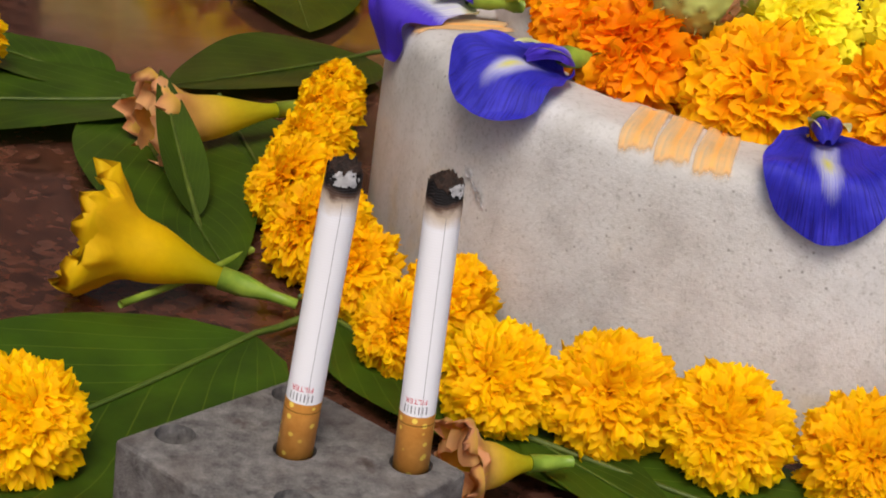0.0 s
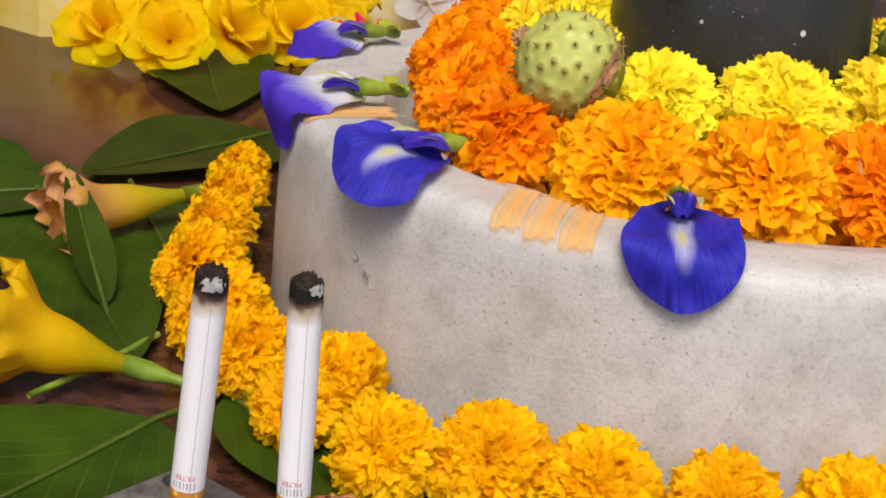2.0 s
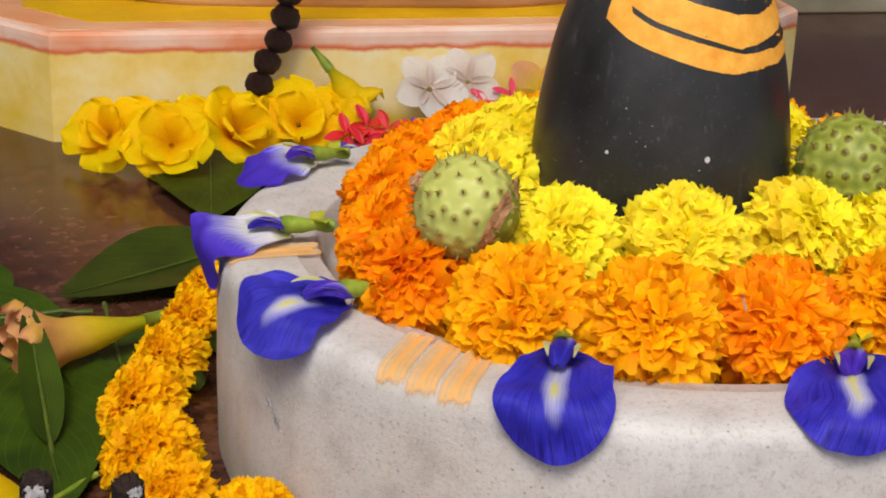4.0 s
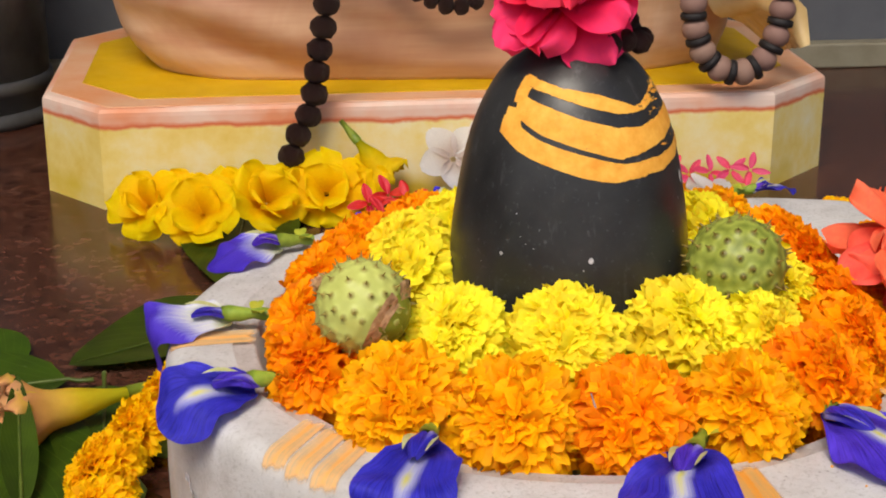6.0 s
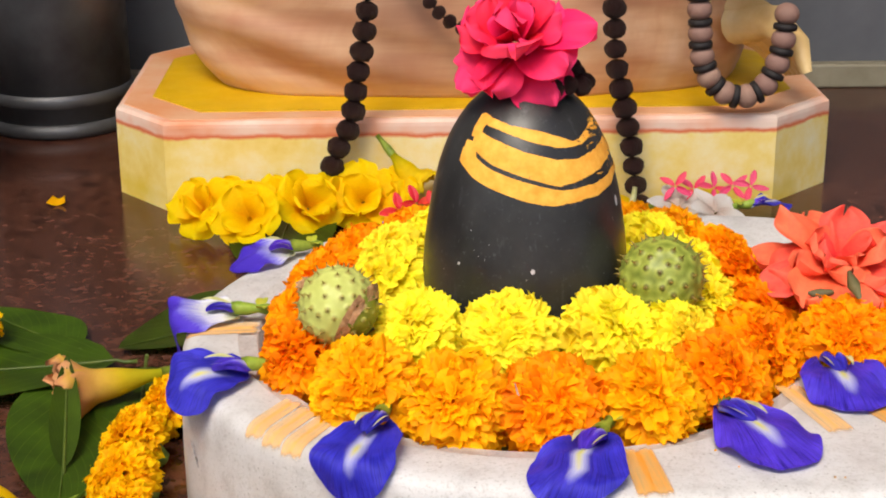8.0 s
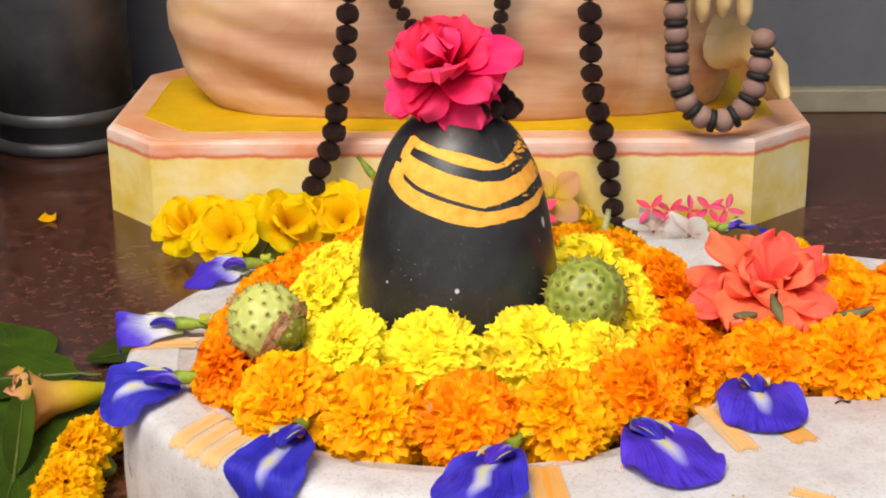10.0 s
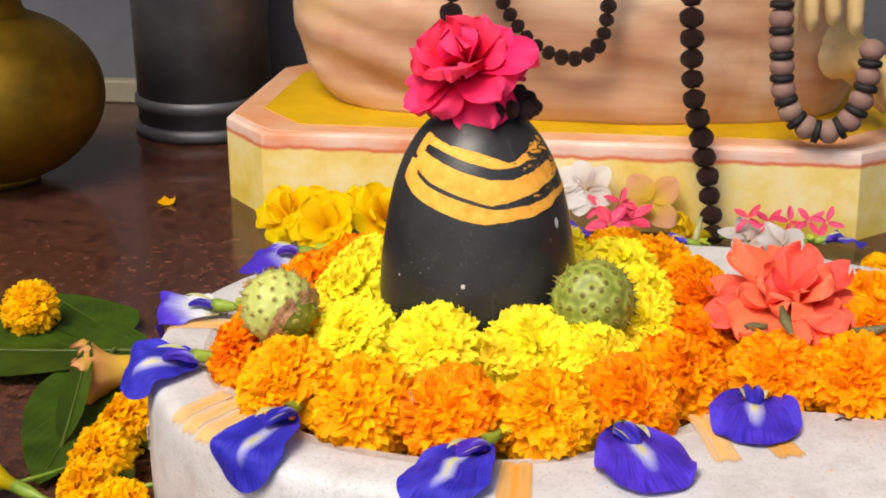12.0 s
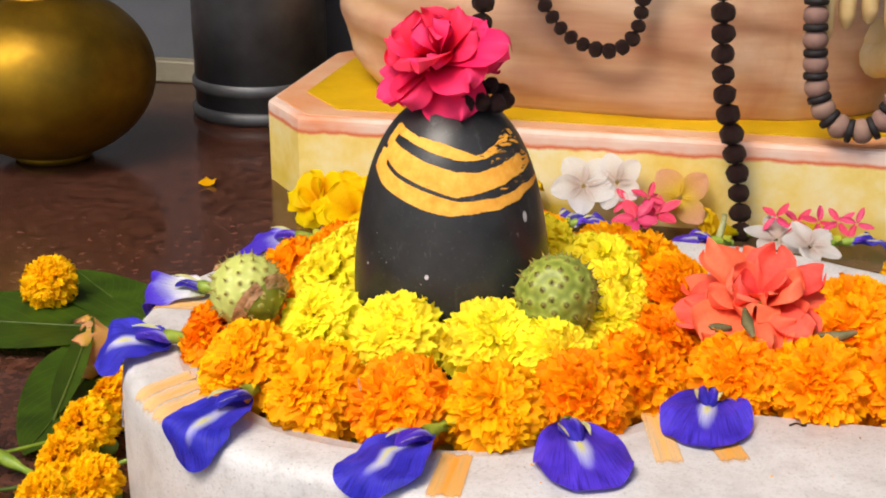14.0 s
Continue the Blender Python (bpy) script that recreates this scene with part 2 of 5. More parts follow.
def make_leaf(name, a, b, vein):
    m = Mat(name, 0.52, spec=0.25)
    u, v = m.axis(m.uv, 0), m.axis(m.uv, 1)
    n = m.noise(40, 5)
    col = m.ramp(n, (0.3, a), (0.7, b))
    w = m.math("ADD", m.math("MULTIPLY", v, 11.0), m.math("MULTIPLY", m.math("ABSOLUTE", m.math("SUBTRACT", u, 0.5)), -9.0))
    side = m.val(m.math("ABSOLUTE", m.math("SUBTRACT", m.math("FRACT", w), 0.5)), 0.0, 0.045, 0.5, 0.0)
    col = m.mix(side, col, vein)
    col = m.vary(col, m.random(), 0.015, 0.25)
    m.color(col)
    m.bump(m.math("ADD", n, m.math("MULTIPLY", side, -0.6)), 0.3, 0.0006)
    return m.thin(0.15, col)


def plain(name, a, b, scale=60, rough=0.5, bump=0.25, dist=0.0006, metal=0.0, spec=0.4, thin=0.0, detail=5):
    m = Mat(name, rough, metal, spec)
    n = m.noise(scale, detail, 0.6)
    col = m.vary(m.ramp(n, (0.3, a), (0.7, b)), m.random(), 0.008, 0.08)
    m.color(col)
    m.rough(m.val(m.noise(scale * 2.5, 3), 0.3, 0.7, max(0.02, rough - 0.1), min(1, rough + 0.1)))
    m.bump(n, bump, dist)
    return m.thin(thin, col) if thin else m


GRANITE, MARBLE = make_granite(), make_marble()
# Darker roots also put the shade between petals into the orange marigolds' colour.
ORANGE = petal_mat("orange_marigold_petal", lin(255, 122, 0), lin(255, 166, 0), lin(255, 192, 8), val=0.10, thin=0.40)
DEEP = petal_mat("deep_orange_marigold_petal", lin(252, 94, 0), lin(255, 140, 0), lin(255, 164, 2), val=0.10, thin=0.40)
YELLOW = petal_mat("yellow_marigold_petal", lin(255, 212, 0), lin(255, 230, 12), lin(255, 240, 56), val=0.03, thin=0.36)
GOLD = petal_mat("golden_marigold_petal", lin(240, 160, 0), lin(254, 194, 2), lin(255, 208, 6), val=0.10)
PINK = petal_mat("pink_rose_petal", lin(200, 18, 62), lin(236, 34, 88), lin(240, 62, 112), val=0.10, thin=0.2)
CORAL = petal_mat("coral_petal", lin(218, 66, 52), lin(240, 92, 72), lin(242, 106, 84), val=0.10, thin=0.2)
WHITE_PETAL = petal_mat("white_petal", lin(216, 200, 190), lin(236, 232, 228), lin(240, 238, 236), val=0.05)
PEACH = petal_mat("peach_petal", lin(226, 190, 70), lin(228, 176, 120), lin(226, 170, 140), val=0.08)
TRUMPET = petal_mat("yellow_trumpet_petal", lin(150, 160, 10), lin(240, 214, 10), lin(252, 220, 30), val=0.08)
WILT = petal_mat("wilting_trumpet_petal", lin(168, 180, 22), lin(230, 208, 44), lin(238, 178, 124), val=0.06)
TRUMPET_FACE = petal_mat("yellow_crumpled_petal", lin(240, 184, 0), lin(255, 214, 2), lin(255, 222, 8), val=0.06)
BLUE, BLUE_BACK = make_pea_blue(), make_pea_back()
LEAF = make_leaf("glossy_green_leaf", lin(36, 54, 8), lin(60, 84, 13), lin(92, 106, 28))
RIB = plain("leaf_rib", lin(58, 76, 22), lin(84, 98, 32), 120, 0.5)
BRACT = plain("yellow_green_bract", lin(150, 162, 40), lin(190, 188, 60), 200, 0.45, thin=0.15)
STEM = plain("green_stem", lin(96, 128, 36), lin(150, 170, 60), 120, 0.45, thin=0.1)
CALYX = plain("pale_green_calyx", lin(84, 120, 44), lin(140, 166, 70), 160, 0.5)


def make_stone():
    m = Mat("black_river_stone", 0.42, spec=0.45)
    n, dust = m.noise(34, 6, 0.65), m.noise(420, 4, 0.7)
    col = m.ramp(n, (0.3, lin(30, 30, 31)), (0.7, lin(52, 52, 52)))
    col = m.mix(m.val(dust, 0.60, 0.74, 0.0, 0.5), col, lin(96, 96, 98))
    scuff = m.n("ShaderNodeMapping")
    scuff.inputs["Scale"].default_value = (120, 120, 22)
    m.t.links.new(m.obj, scuff.inputs["Vector"])
    col = m.mix(m.val(m.noise(1.0, 5, 0.7, vec=scuff.outputs[0]), 0.60, 0.76, 0.0, 0.5), col, lin(108, 108, 110))
    m.color(col)
    m.rough(m.val(n, 0.3, 0.7, 0.27, 0.44))
    return m.bump(m.math("ADD", n, m.math("MULTIPLY", dust, 0.3)), 0.25, 0.0005)


STONE = make_stone()
WALL = plain("grey_wall_paint", lin(92, 94, 98), lin(108, 109, 113), 12, 0.7, 0.1)
SKIRT = plain("cream_stone_skirting", lin(136, 128, 106), lin(160, 152, 130), 30, 0.45)
STEEL = plain("dull_steel", lin(84, 85, 88), lin(112, 113, 116), 18, 0.46, 0.1, 0.0004, 0.6)
BRASS = plain("worn_brass", lin(104, 78, 18), lin(156, 122, 28), 14, 0.48, 0.15, 0.0006, 0.85)
WOODBEAD = plain("dark_brown_seed_bead", lin(30, 13, 12), lin(76, 38, 30), 320, 0.6, 1.0, 0.003)
CARVED = plain("carved_pink_bead", lin(122, 92, 82), lin(164, 130, 114), 220, 0.65)
INK = plain("black_paint", lin(22, 18, 18), lin(36, 30, 30), 100, 0.6)
PAPER = plain("cigarette_paper", lin(222, 222, 232), lin(238, 238, 244), 300, 0.7, 0.3, 0.0002)
CHAR = plain("burnt_black_ash", lin(10, 9, 9), lin(66, 44, 34), 700, 0.75, 1.0, 0.002)
ASH = plain("pale_grey_ash", lin(150, 148, 150), lin(206, 204, 206), 700, 0.9, 0.8, 0.0008)


def make_block_stone():
    m = Mat("weathered_grey_block", 0.8, spec=0.3)
    big, mid, fine = m.noise(45, 5), m.noise(260, 6, 0.7), m.noise(1600, 3)
    col = m.ramp(mid, (0.3, lin(62, 60, 60)), (0.5, lin(104, 101, 100)), (0.75, lin(134, 130, 128)))
    col = m.mix(m.val(big, 0.5, 0.7, 0, 0.5), col, lin(84, 72, 66))
    col = m.mix(m.val(m.noise(120, 3), 0.62, 0.72, 0, 0.7), col, lin(58, 44, 38))
    m.color(col)
    m.bump(m.math("ADD", mid, m.math("MULTIPLY", fine, 0.5)), 0.8, 0.0008)
    return m


def make_tip_paper():
    """Cork-coloured tipping paper with pale flecks."""
    m = Mat("cork_tipping_paper", 0.5, spec=0.4)
    d = m.voronoi(420)
    col = m.ramp(m.noise(400, 3), (0.3, lin(190, 124, 50)), (0.7, lin(208, 144, 66)))
    pick = m.val(m.axis(m.voronoi(420, out="Color"), 0), 0.55, 0.6)
    col = m.mix(m.math("MULTIPLY", m.val(d, 0.24, 0.30, 1, 0), pick), col, lin(240, 208, 90))
    return m.color(col)


def make_scorched():
    """White paper that browns towards its burnt end; u, v run round and along."""
    m = Mat("scorched_cigarette_paper", 0.75, spec=0.2)
    v = m.math("ADD", m.axis(m.uv, 1), m.math("MULTIPLY", m.math("SUBTRACT", m.noise(220, 4), 0.5), 0.10))
    col = m.ramp(v, (0.82, lin(236, 235, 241)), (0.885, lin(196, 178, 160)), (0.915, lin(92, 70, 58)), (0.945, lin(20, 16, 16)))
    rings = m.n("ShaderNodeTexWave", Scale=26.0, Distortion=0.8, Detail=1.0)
    rings.bands_direction = "Y"
    m.t.links.new(m.uv, rings.inputs["Vector"])
    col = m.mix(m.val(rings.outputs["Fac"], 0.0, 0.2, 0.09, 0.0), col, lin(160, 160, 172))
    m.color(col)
    m.bump(m.math("ADD", m.math("MULTIPLY", rings.outputs["Fac"], 0.3), m.noise(160, 4)), 0.12, 0.0002)
    return m


def make_plinth_paint():
    """Pale yellow painted slab with patches of stronger yellow and a salmon band."""
    m = Mat("painted_plinth", 0.55, spec=0.35)
    z = m.axis(m.obj, 2)
    n, s = m.noise(16, 5, 0.65), m.noise(60, 4)
    col = m.ramp(n, (0.30, lin(222, 186, 64)), (0.48, lin(232, 208, 124)), (0.62, lin(234, 220, 168)), (0.74, lin(236, 228, 204)))
    low = m.math("MULTIPLY", m.val(z, 0.010, 0.020, 1, 0), m.val(m.noise(9, 3), 0.45, 0.6))
    col = m.mix(low, col, lin(206, 176, 10))
    zz = m.math("ADD", z, m.math("MULTIPLY", m.math("SUBTRACT", s, 0.5), 0.006))
    band = m.ramp(m.noise(11, 4, 0.6), (0.35, lin(226, 150, 110)), (0.6, lin(230, 206, 190)))
    col = m.mix(m.val(zz, 0.0535, 0.0560), col, band)
    edge = m.math("MULTIPLY", m.val(zz, 0.0525, 0.0545), m.val(zz, 0.0550, 0.0575, 1, 0))
    m.color(m.mix(edge, col, lin(214, 110, 70)))
    m.bump(s, 0.2, 0.0006)
    return m


def make_robe():
    m = Mat("painted_salmon_robe", 0.5, spec=0.4)
    n = m.noise(7, 5, 0.6, distort=1.0)
    st = m.n("ShaderNodeMapping")
    st.inputs["Scale"].default_value = (3, 10, 34)
    m.t.links.new(m.obj, st.inputs["Vector"])
    k = m.noise(1.0, 4, 0.6, vec=st.outputs[0])
    col = m.ramp(n, (0.3, lin(196, 142, 106)), (0.5, lin(214, 172, 134)), (0.72, lin(224, 198, 168)))
    col = m.mix(m.val(k, 0.50, 0.70, 0, 0.5), col, lin(164, 100, 72))
    col = m.mix(m.val(k, 0.30, 0.44, 0.7, 0), col, lin(216, 170, 104))
    return m.color(col).bump(k, 0.2, 0.001)


BLOCK, CORK, SCORCH, PLINTH, ROBE = make_block_stone(), make_tip_paper(), make_scorched(), make_plinth_paint(), make_robe()
PLINTH_TOP = plain("strong_yellow_paint", lin(212, 172, 0), lin(232, 194, 14), 18, 0.5)
PLINTH_RIM = plain("salmon_rim_paint", lin(222, 150, 100), lin(228, 186, 150), 20, 0.5)
SKIN = plain("painted_cream_skin", lin(210, 172, 96), lin(232, 208, 150), 25, 0.5)
TILAK = plain("orange_sandal_paste", lin(222, 144, 42), lin(242, 178, 76), 160, 0.7, 0.5, 0.0004)
PASTE = make_smear("thin_orange_paste_smear", lin(232, 196, 140), lin(238, 170, 84), 0.45)
PASTE_DARK = make_smear("orange_paste_smear", lin(222, 174, 96), lin(226, 146, 44), 0.6)
FRUIT_PALE = make_fruit_skin("pale_green_fruit_skin", lin(178, 184, 96), lin(186, 192, 104), lin(128, 108, 46))
FRUIT_OLIVE = make_fruit_skin("olive_green_fruit_skin", lin(104, 116, 36), lin(150, 160, 68), lin(100, 84, 36))
SPINE = plain("brown_spine_tip", lin(110, 88, 38), lin(160, 142, 70), 200, 0.6)
OLIVE_BROWN = plain("brownish_green_sepal", lin(74, 72, 42), lin(116, 104, 66), 160, 0.6)
OLIVE = plain("olive_green_calyx", lin(96, 112, 30), lin(136, 146, 50), 90, 0.5)
LIP = plain("pale_yellow_green_lip", lin(184, 186, 110), lin(216, 216, 168), 200, 0.5, thin=0.2)
DRY = plain("dry_brown_husk", lin(138, 98, 62), lin(214, 174, 128), 300, 0.8, 0.8, 0.001)
RED_PETAL = plain("small_red_petal", lin(206, 26, 36), lin(226, 46, 48), 120, 0.5, thin=0.2)
PINKPAINT = plain("small_pink_petal", lin(214, 50, 90), lin(232, 84, 124), 120, 0.5, thin=0.2)

# ---------------------------------------------------------------- setting
v, f = [], []
for y in np.linspace(-25, 0.754, 12):
    for x in np.linspace(-25, 25, 14):
        v.append((x, y, 0.0))
floor = new("floor", mesh_of("floor", v, grid_faces(14, 12), GRANITE))
tagged(floor, "polished reddish brown speckled granite floor", "floor", kind="structure")


def box_bm(x0, x1, y0, y1, z0, z1, bevel=0.0, seg=2):
    bm = bmesh.new()
    bmesh.ops.create_cube(bm, size=1, matrix=Matrix.LocRotScale(((x0 + x1) / 2, (y0 + y1) / 2, (z0 + z1) / 2), None, (x1 - x0, y1 - y0, z1 - z0)))
    if bevel:
        bmesh.ops.bevel(bm, geom=bm.edges[:], offset=bevel, segments=seg, affect="EDGES", profile=0.5)
    return bm


wall = new("wall_north", bm_mesh("wall_north", box_bm(-25, 25, 0.754, 0.874, 0, 2.4), WALL, False))
tagged(wall, "plain grey painted wall behind the shrine", "wall", kind="structure")
# Unseen side walls and ceiling, added so less sun and sky reaches the back.
for label, x0 in (("wall_west", -2.72), ("wall_east", 2.60)):
    side = new(label, bm_mesh(label, box_bm(x0, x0 + 0.12, -0.62, 0.754, 0, 2.28), WALL, False))
    tagged(side, "unseen plain grey side wall added to shade the shrine", "wall", kind="structure")
shade_roof = new("ceiling", bm_mesh("ceiling", box_bm(-2.72, 2.72, -0.62, 0.754, 2.28, 2.40), WALL, False))
tagged(shade_roof, "unseen plain grey ceiling added to shade the back of the shrine", "ceiling", kind="structure")
skirt = new("baseboard", bm_mesh("baseboard", box_bm(-25, 25, 0.738, 0.754, 0, 0.022, 0.002), SKIRT, False))
tagged(skirt, "narrow cream stone skirting along the wall", "baseboard", kind="structure")


# ---------------------------------------------------------------- marble base
MX, MY = 0.003, 0.0  # middle of the bowl


def marble_outer(t):
    """Radius of the outline at the angle t: a disc with a broad spout towards +x."""
    c, s = math.cos(t), math.sin(t)
    disc = 0.163
    if c <= 0.05:
        return disc
    half = 0.172 if s < 0 else 0.160
    best = disc
    for k in range(1, 200):
        r = disc + k * 0.0015
        x, y = r * c, abs(r * s)
        lim = half - 0.045 * smoothstep(0.12, 0.26, x)
        if x > 0.40 or y > lim:
            break
        best = r
    return best


def marble_inner(t):
    """Radius of the hollow: a round bowl with a channel along the spout."""
    c, s = math.cos(t), math.sin(t)
    r = 0.127
    if c > 0:
        half = 0.060 if s < 0 else 0.066
        r = max(r, min(half / max(abs(s), 1e-4), 0.37 / c))
    return r


N = 360
angles = [2 * math.pi * i / N for i in range(N)]
ro = np.array([marble_outer(t) for t in angles])
ro = np.array([np.mean([ro[(i + k) % N] for k in range(-4, 5)]) for i in range(N)])
ri = np.array([marble_inner(t) for t in angles])
ri2 = np.array([np.mean([ri[(i + k) % N] for k in range(-1, 2)]) for i in range(N)])
SKIN_RINGS = [(0.001, 0.0), (0.0012, 0.030), (0.0006, 0.062), (-0.0002, 0.0705), (-0.0012, 0.0738), (-0.0030, 0.0762), (-0.0056, 0.0775), (-0.0090, 0.0780), (-0.018, 0.0780)]
rings = [(ro + d, z) for d, z in SKIN_RINGS] + [(ri2 + 0.0098, 0.078), (ri2 + 0.0090, 0.0778), (ri2 + 0.0082, 0.0768), (ri2 + 0.0015, 0.0766), (ri2, 0.0755), (ri2 - 0.002, 0.064), (ri2 - 0.006, 0.058), (ri2 * 0.5, 0.057), (ri2 * 0.02, 0.057)]


def marble_place(x, y, lift=0.0004):
    """The place on the marble's skin that lies r from the middle, measured along the skin past the edge."""
    t, r = math.atan2(y - MY, x - MX), math.hypot(x - MX, y - MY)
    edge = float(np.interp(t % (2 * math.pi), angles + [2 * math.pi], list(ro) + [ro[0]]))
    path, run = [(-0.018, 0.0780)], [edge - 0.018]
    for d, z in reversed(SKIN_RINGS[:-1]):
        run.append(run[-1] + math.hypot(d - path[-1][0], z - path[-1][1]))
        path.append((d, z))
    if r < run[0]:
        return Vector((x, y, 0.0780 + lift))
    d, z = float(np.interp(r, run, [p[0] for p in path])), float(np.interp(r, run, [p[1] for p in path]))
    k = (edge + d + lift) / r
    return Vector(((x - MX) * k + MX, (y - MY) * k + MY, z + lift * 0.7))


v = []
for rr, z in rings:
    for i, t in enumerate(angles):
        n = noise.noise((rr[i] * math.cos(t) * 40, rr[i] * math.sin(t) * 40, z * 40)) * 0.0006
        v.append(((rr[i] + n) * math.cos(t) + MX, (rr[i] + n) * math.sin(t) + MY, z + (n * 0.4 if 0 < z else 0)))
base = thing("marble_base", pose(0, 0, 0), "round white marble shrine base with a broad spout", "shrine base")
part("body", mesh_of("marble_body", v, grid_faces(N, len(rings), 0, True), MARBLE), base)


def paste_mark(x0, y0, x1, y1, w0, w1, mat):
    """A smear of paste dragged over the rim from (x0, y0) to (x1, y1), w0 wide at first and w1 at the end."""
    d = Vector((x1 - x0, y1 - y0))
    q = Vector((-d.y, d.x)).normalized()
    V, U = [], []
    for j in range(25):
        for k in range(13):
            s, u = j / 24, k / 12
            p = Vector((x0, y0)) + d * s + q * ((u - 0.5) * (w0 + (w1 - w0) * s))
            V.append(marble_place(p.x, p.y, 0.0004))
            U.append((u, s))
    part("paste_mark", mesh_of("paste_mark", V, grid_faces(13, 25), mat, U), base, "thin smear of pale orange sandalwood paste")


paste_mark(-0.1020, -0.0800, -0.1195, -0.1095, 0.0100, 0.0115, PASTE)
paste_mark(-0.0945, -0.0880, -0.1120, -0.1180, 0.0105, 0.0115, PASTE)
paste_mark(-0.0865, -0.0960, -0.1035, -0.1260, 0.0105, 0.0120, PASTE)
paste_mark(0.035, -0.129, 0.038, -0.168, 0.014, 0.016, PASTE_DARK)
paste_mark(0.107, -0.072, 0.121, -0.120, 0.012, 0.013, PASTE)
paste_mark(0.126, -0.064, 0.147, -0.112, 0.014, 0.014, PASTE_DARK)
paste_mark(-0.123, 0.000, -0.160, -0.002, 0.014, 0.016, PASTE)
paste_mark(0.130, -0.152, 0.146, -0.161, 0.009, 0.009, PASTE)
paste_mark(0.184, 0.114, 0.206, 0.068, 0.014, 0.014, PASTE)

# ---------------------------------------------------------------- black stone
LX, LY = 0.0, -0.003
PROFILE = [(0.0379, 0.057), (0.0422, 0.066), (0.045, 0.08), (0.0469, 0.095), (0.0471, 0.108), (0.0462, 0.122), (0.0446, 0.133), (0.0424, 0.146), (0.0393, 0.159), (0.0349, 0.171), (0.0287, 0.182), (0.0213, 0.19), (0.0129, 0.1955), (0.0049, 0.1978), (0.0003, 0.1982)]
pr_z = [p[1] for p in PROFILE]
pr_r = [p[0] for p in PROFILE]


def stone_radius(z):
    """Smooth radius of the stone at the height z."""
    return sum(float(np.interp(z + k * 0.002, pr_z, pr_r)) for k in (-2, -1, 0, 1, 2)) / 5


lingam = thing("black_stone", pose(LX, LY, 0), "smooth black egg-shaped stone with three orange paste stripes", "sacred stone")
zs = [0.057 + 0.141 * (1 - (1 - i / 60) ** 1.6) for i in range(61)]
prof = [(max(0.0002, stone_radius(z)), z) for z in zs]
v, f = lathe(prof, 96)
part("body", mesh_of("stone_body", v, f, STONE), lingam)

# finger-drawn stripes: bowed bands on the side that faces the front
NA, NZ = 640, 360
za, zb = 0.146, 0.191
FRONT = radians(-70)
LOW_1 = ([-72, -57, -39, -22, -7, 7, 23, 37, 54, 76], [0.1675, 0.162, 0.158, 0.1545, 0.1525, 0.1526, 0.1537, 0.155, 0.1585, 0.160])
UP_1 = ([-62, -59, -48, -32, -14, 1, 16, 33, 53, 76], [0.1735, 0.1708, 0.1675, 0.1642, 0.161, 0.1585, 0.1586, 0.1594, 0.1615, 0.1619])
LOW_2 = ([-62, -46, -27, -14, -3, 17, 37, 65], [0.1735, 0.1690, 0.1652, 0.1627, 0.1605, 0.1619, 0.1648, 0.168])
UP_2 = ([-62, -41, -21, -2, 15, 30, 53, 72], [0.1810, 0.178, 0.1744, 0.1713, 0.1706, 0.1723, 0.1744, 0.1730])
LOW_3 = ([-62, -41, -22, -2, 5, 22, 42, 64], [0.1842, 0.1822, 0.1791, 0.1762, 0.1756, 0.176, 0.1783, 0.178])
UP_3 = ([-66, -35, -12, 1, 13, 34, 52, 66], [0.1880, 0.1848, 0.1829, 0.1806, 0.1778, 0.1803, 0.1857, 0.1838])


def stripe(a, z):
    """Whether paste covers the place: a is the angle from the front, z the height."""
    a, z = a * 0.965, z + 0.0018
    w = noise.noise((a * 6, z * 90, 0.3)) * 0.0006 + noise.noise((a * 24, z * 300, 2.0)) * 0.0003
    g = math.degrees(a) + w * 3000
    streak = noise.noise((a * 9 + 60 * z, z * 650 + 2 * a, 5.0)) + 0.45 * noise.noise((a * 90, z * 1500, 9.0)) + 0.3 * noise.noise((a * 220, z * 4200, 3.0))
    at = lambda t: float(np.interp(g, t[0], t[1])) + w
    if -73 < g < 76 and at(LOW_1) < z < at(UP_1):
        return True
    if -66 < g < 70 and at(LOW_2) < z < at(UP_2):
        return streak > -0.95 + 0.7 * smoothstep(30, 68, g) + 0.25 * smoothstep(0.004, 0.0, at(UP_2) - z)
    if -68 < g < 64 and at(LOW_3) < z < at(UP_3):
        return streak > -0.85 + 0.8 * smoothstep(0, 40, g)
    if g < -60 and ((0.1675 < z < 0.1768 and g > -72) or (0.1785 < z < 0.1875 and g > -70)):
        return True
    if 25 < g < 66 and 0.158 < z < 0.181:
        return streak > 0.55
    return False


v, f, index = [], [], {}


def stripe_vert(i, j):
    if (i, j) not in index:
        a = -1.40 + 2.8 * i / NA
        z = za + (zb - za) * j / NZ
        r = stone_radius(z) + 0.00035
        index[(i, j)] = len(v)
        v.append((r * math.cos(FRONT + a), r * math.sin(FRONT + a), z))
    return index[(i, j)]


for i in range(NA):
    for j in range(NZ):
        if stripe(-1.40 + 2.8 * (i + 0.5) / NA, za + (zb - za) * (j + 0.5) / NZ):
            f.append((stripe_vert(i, j), stripe_vert(i + 1, j), stripe_vert(i + 1, j + 1), stripe_vert(i, j + 1)))
part("paste_stripes", mesh_of("paste_stripes", v, f, TILAK), lingam, "three bowed stripes of orange sandalwood paste")


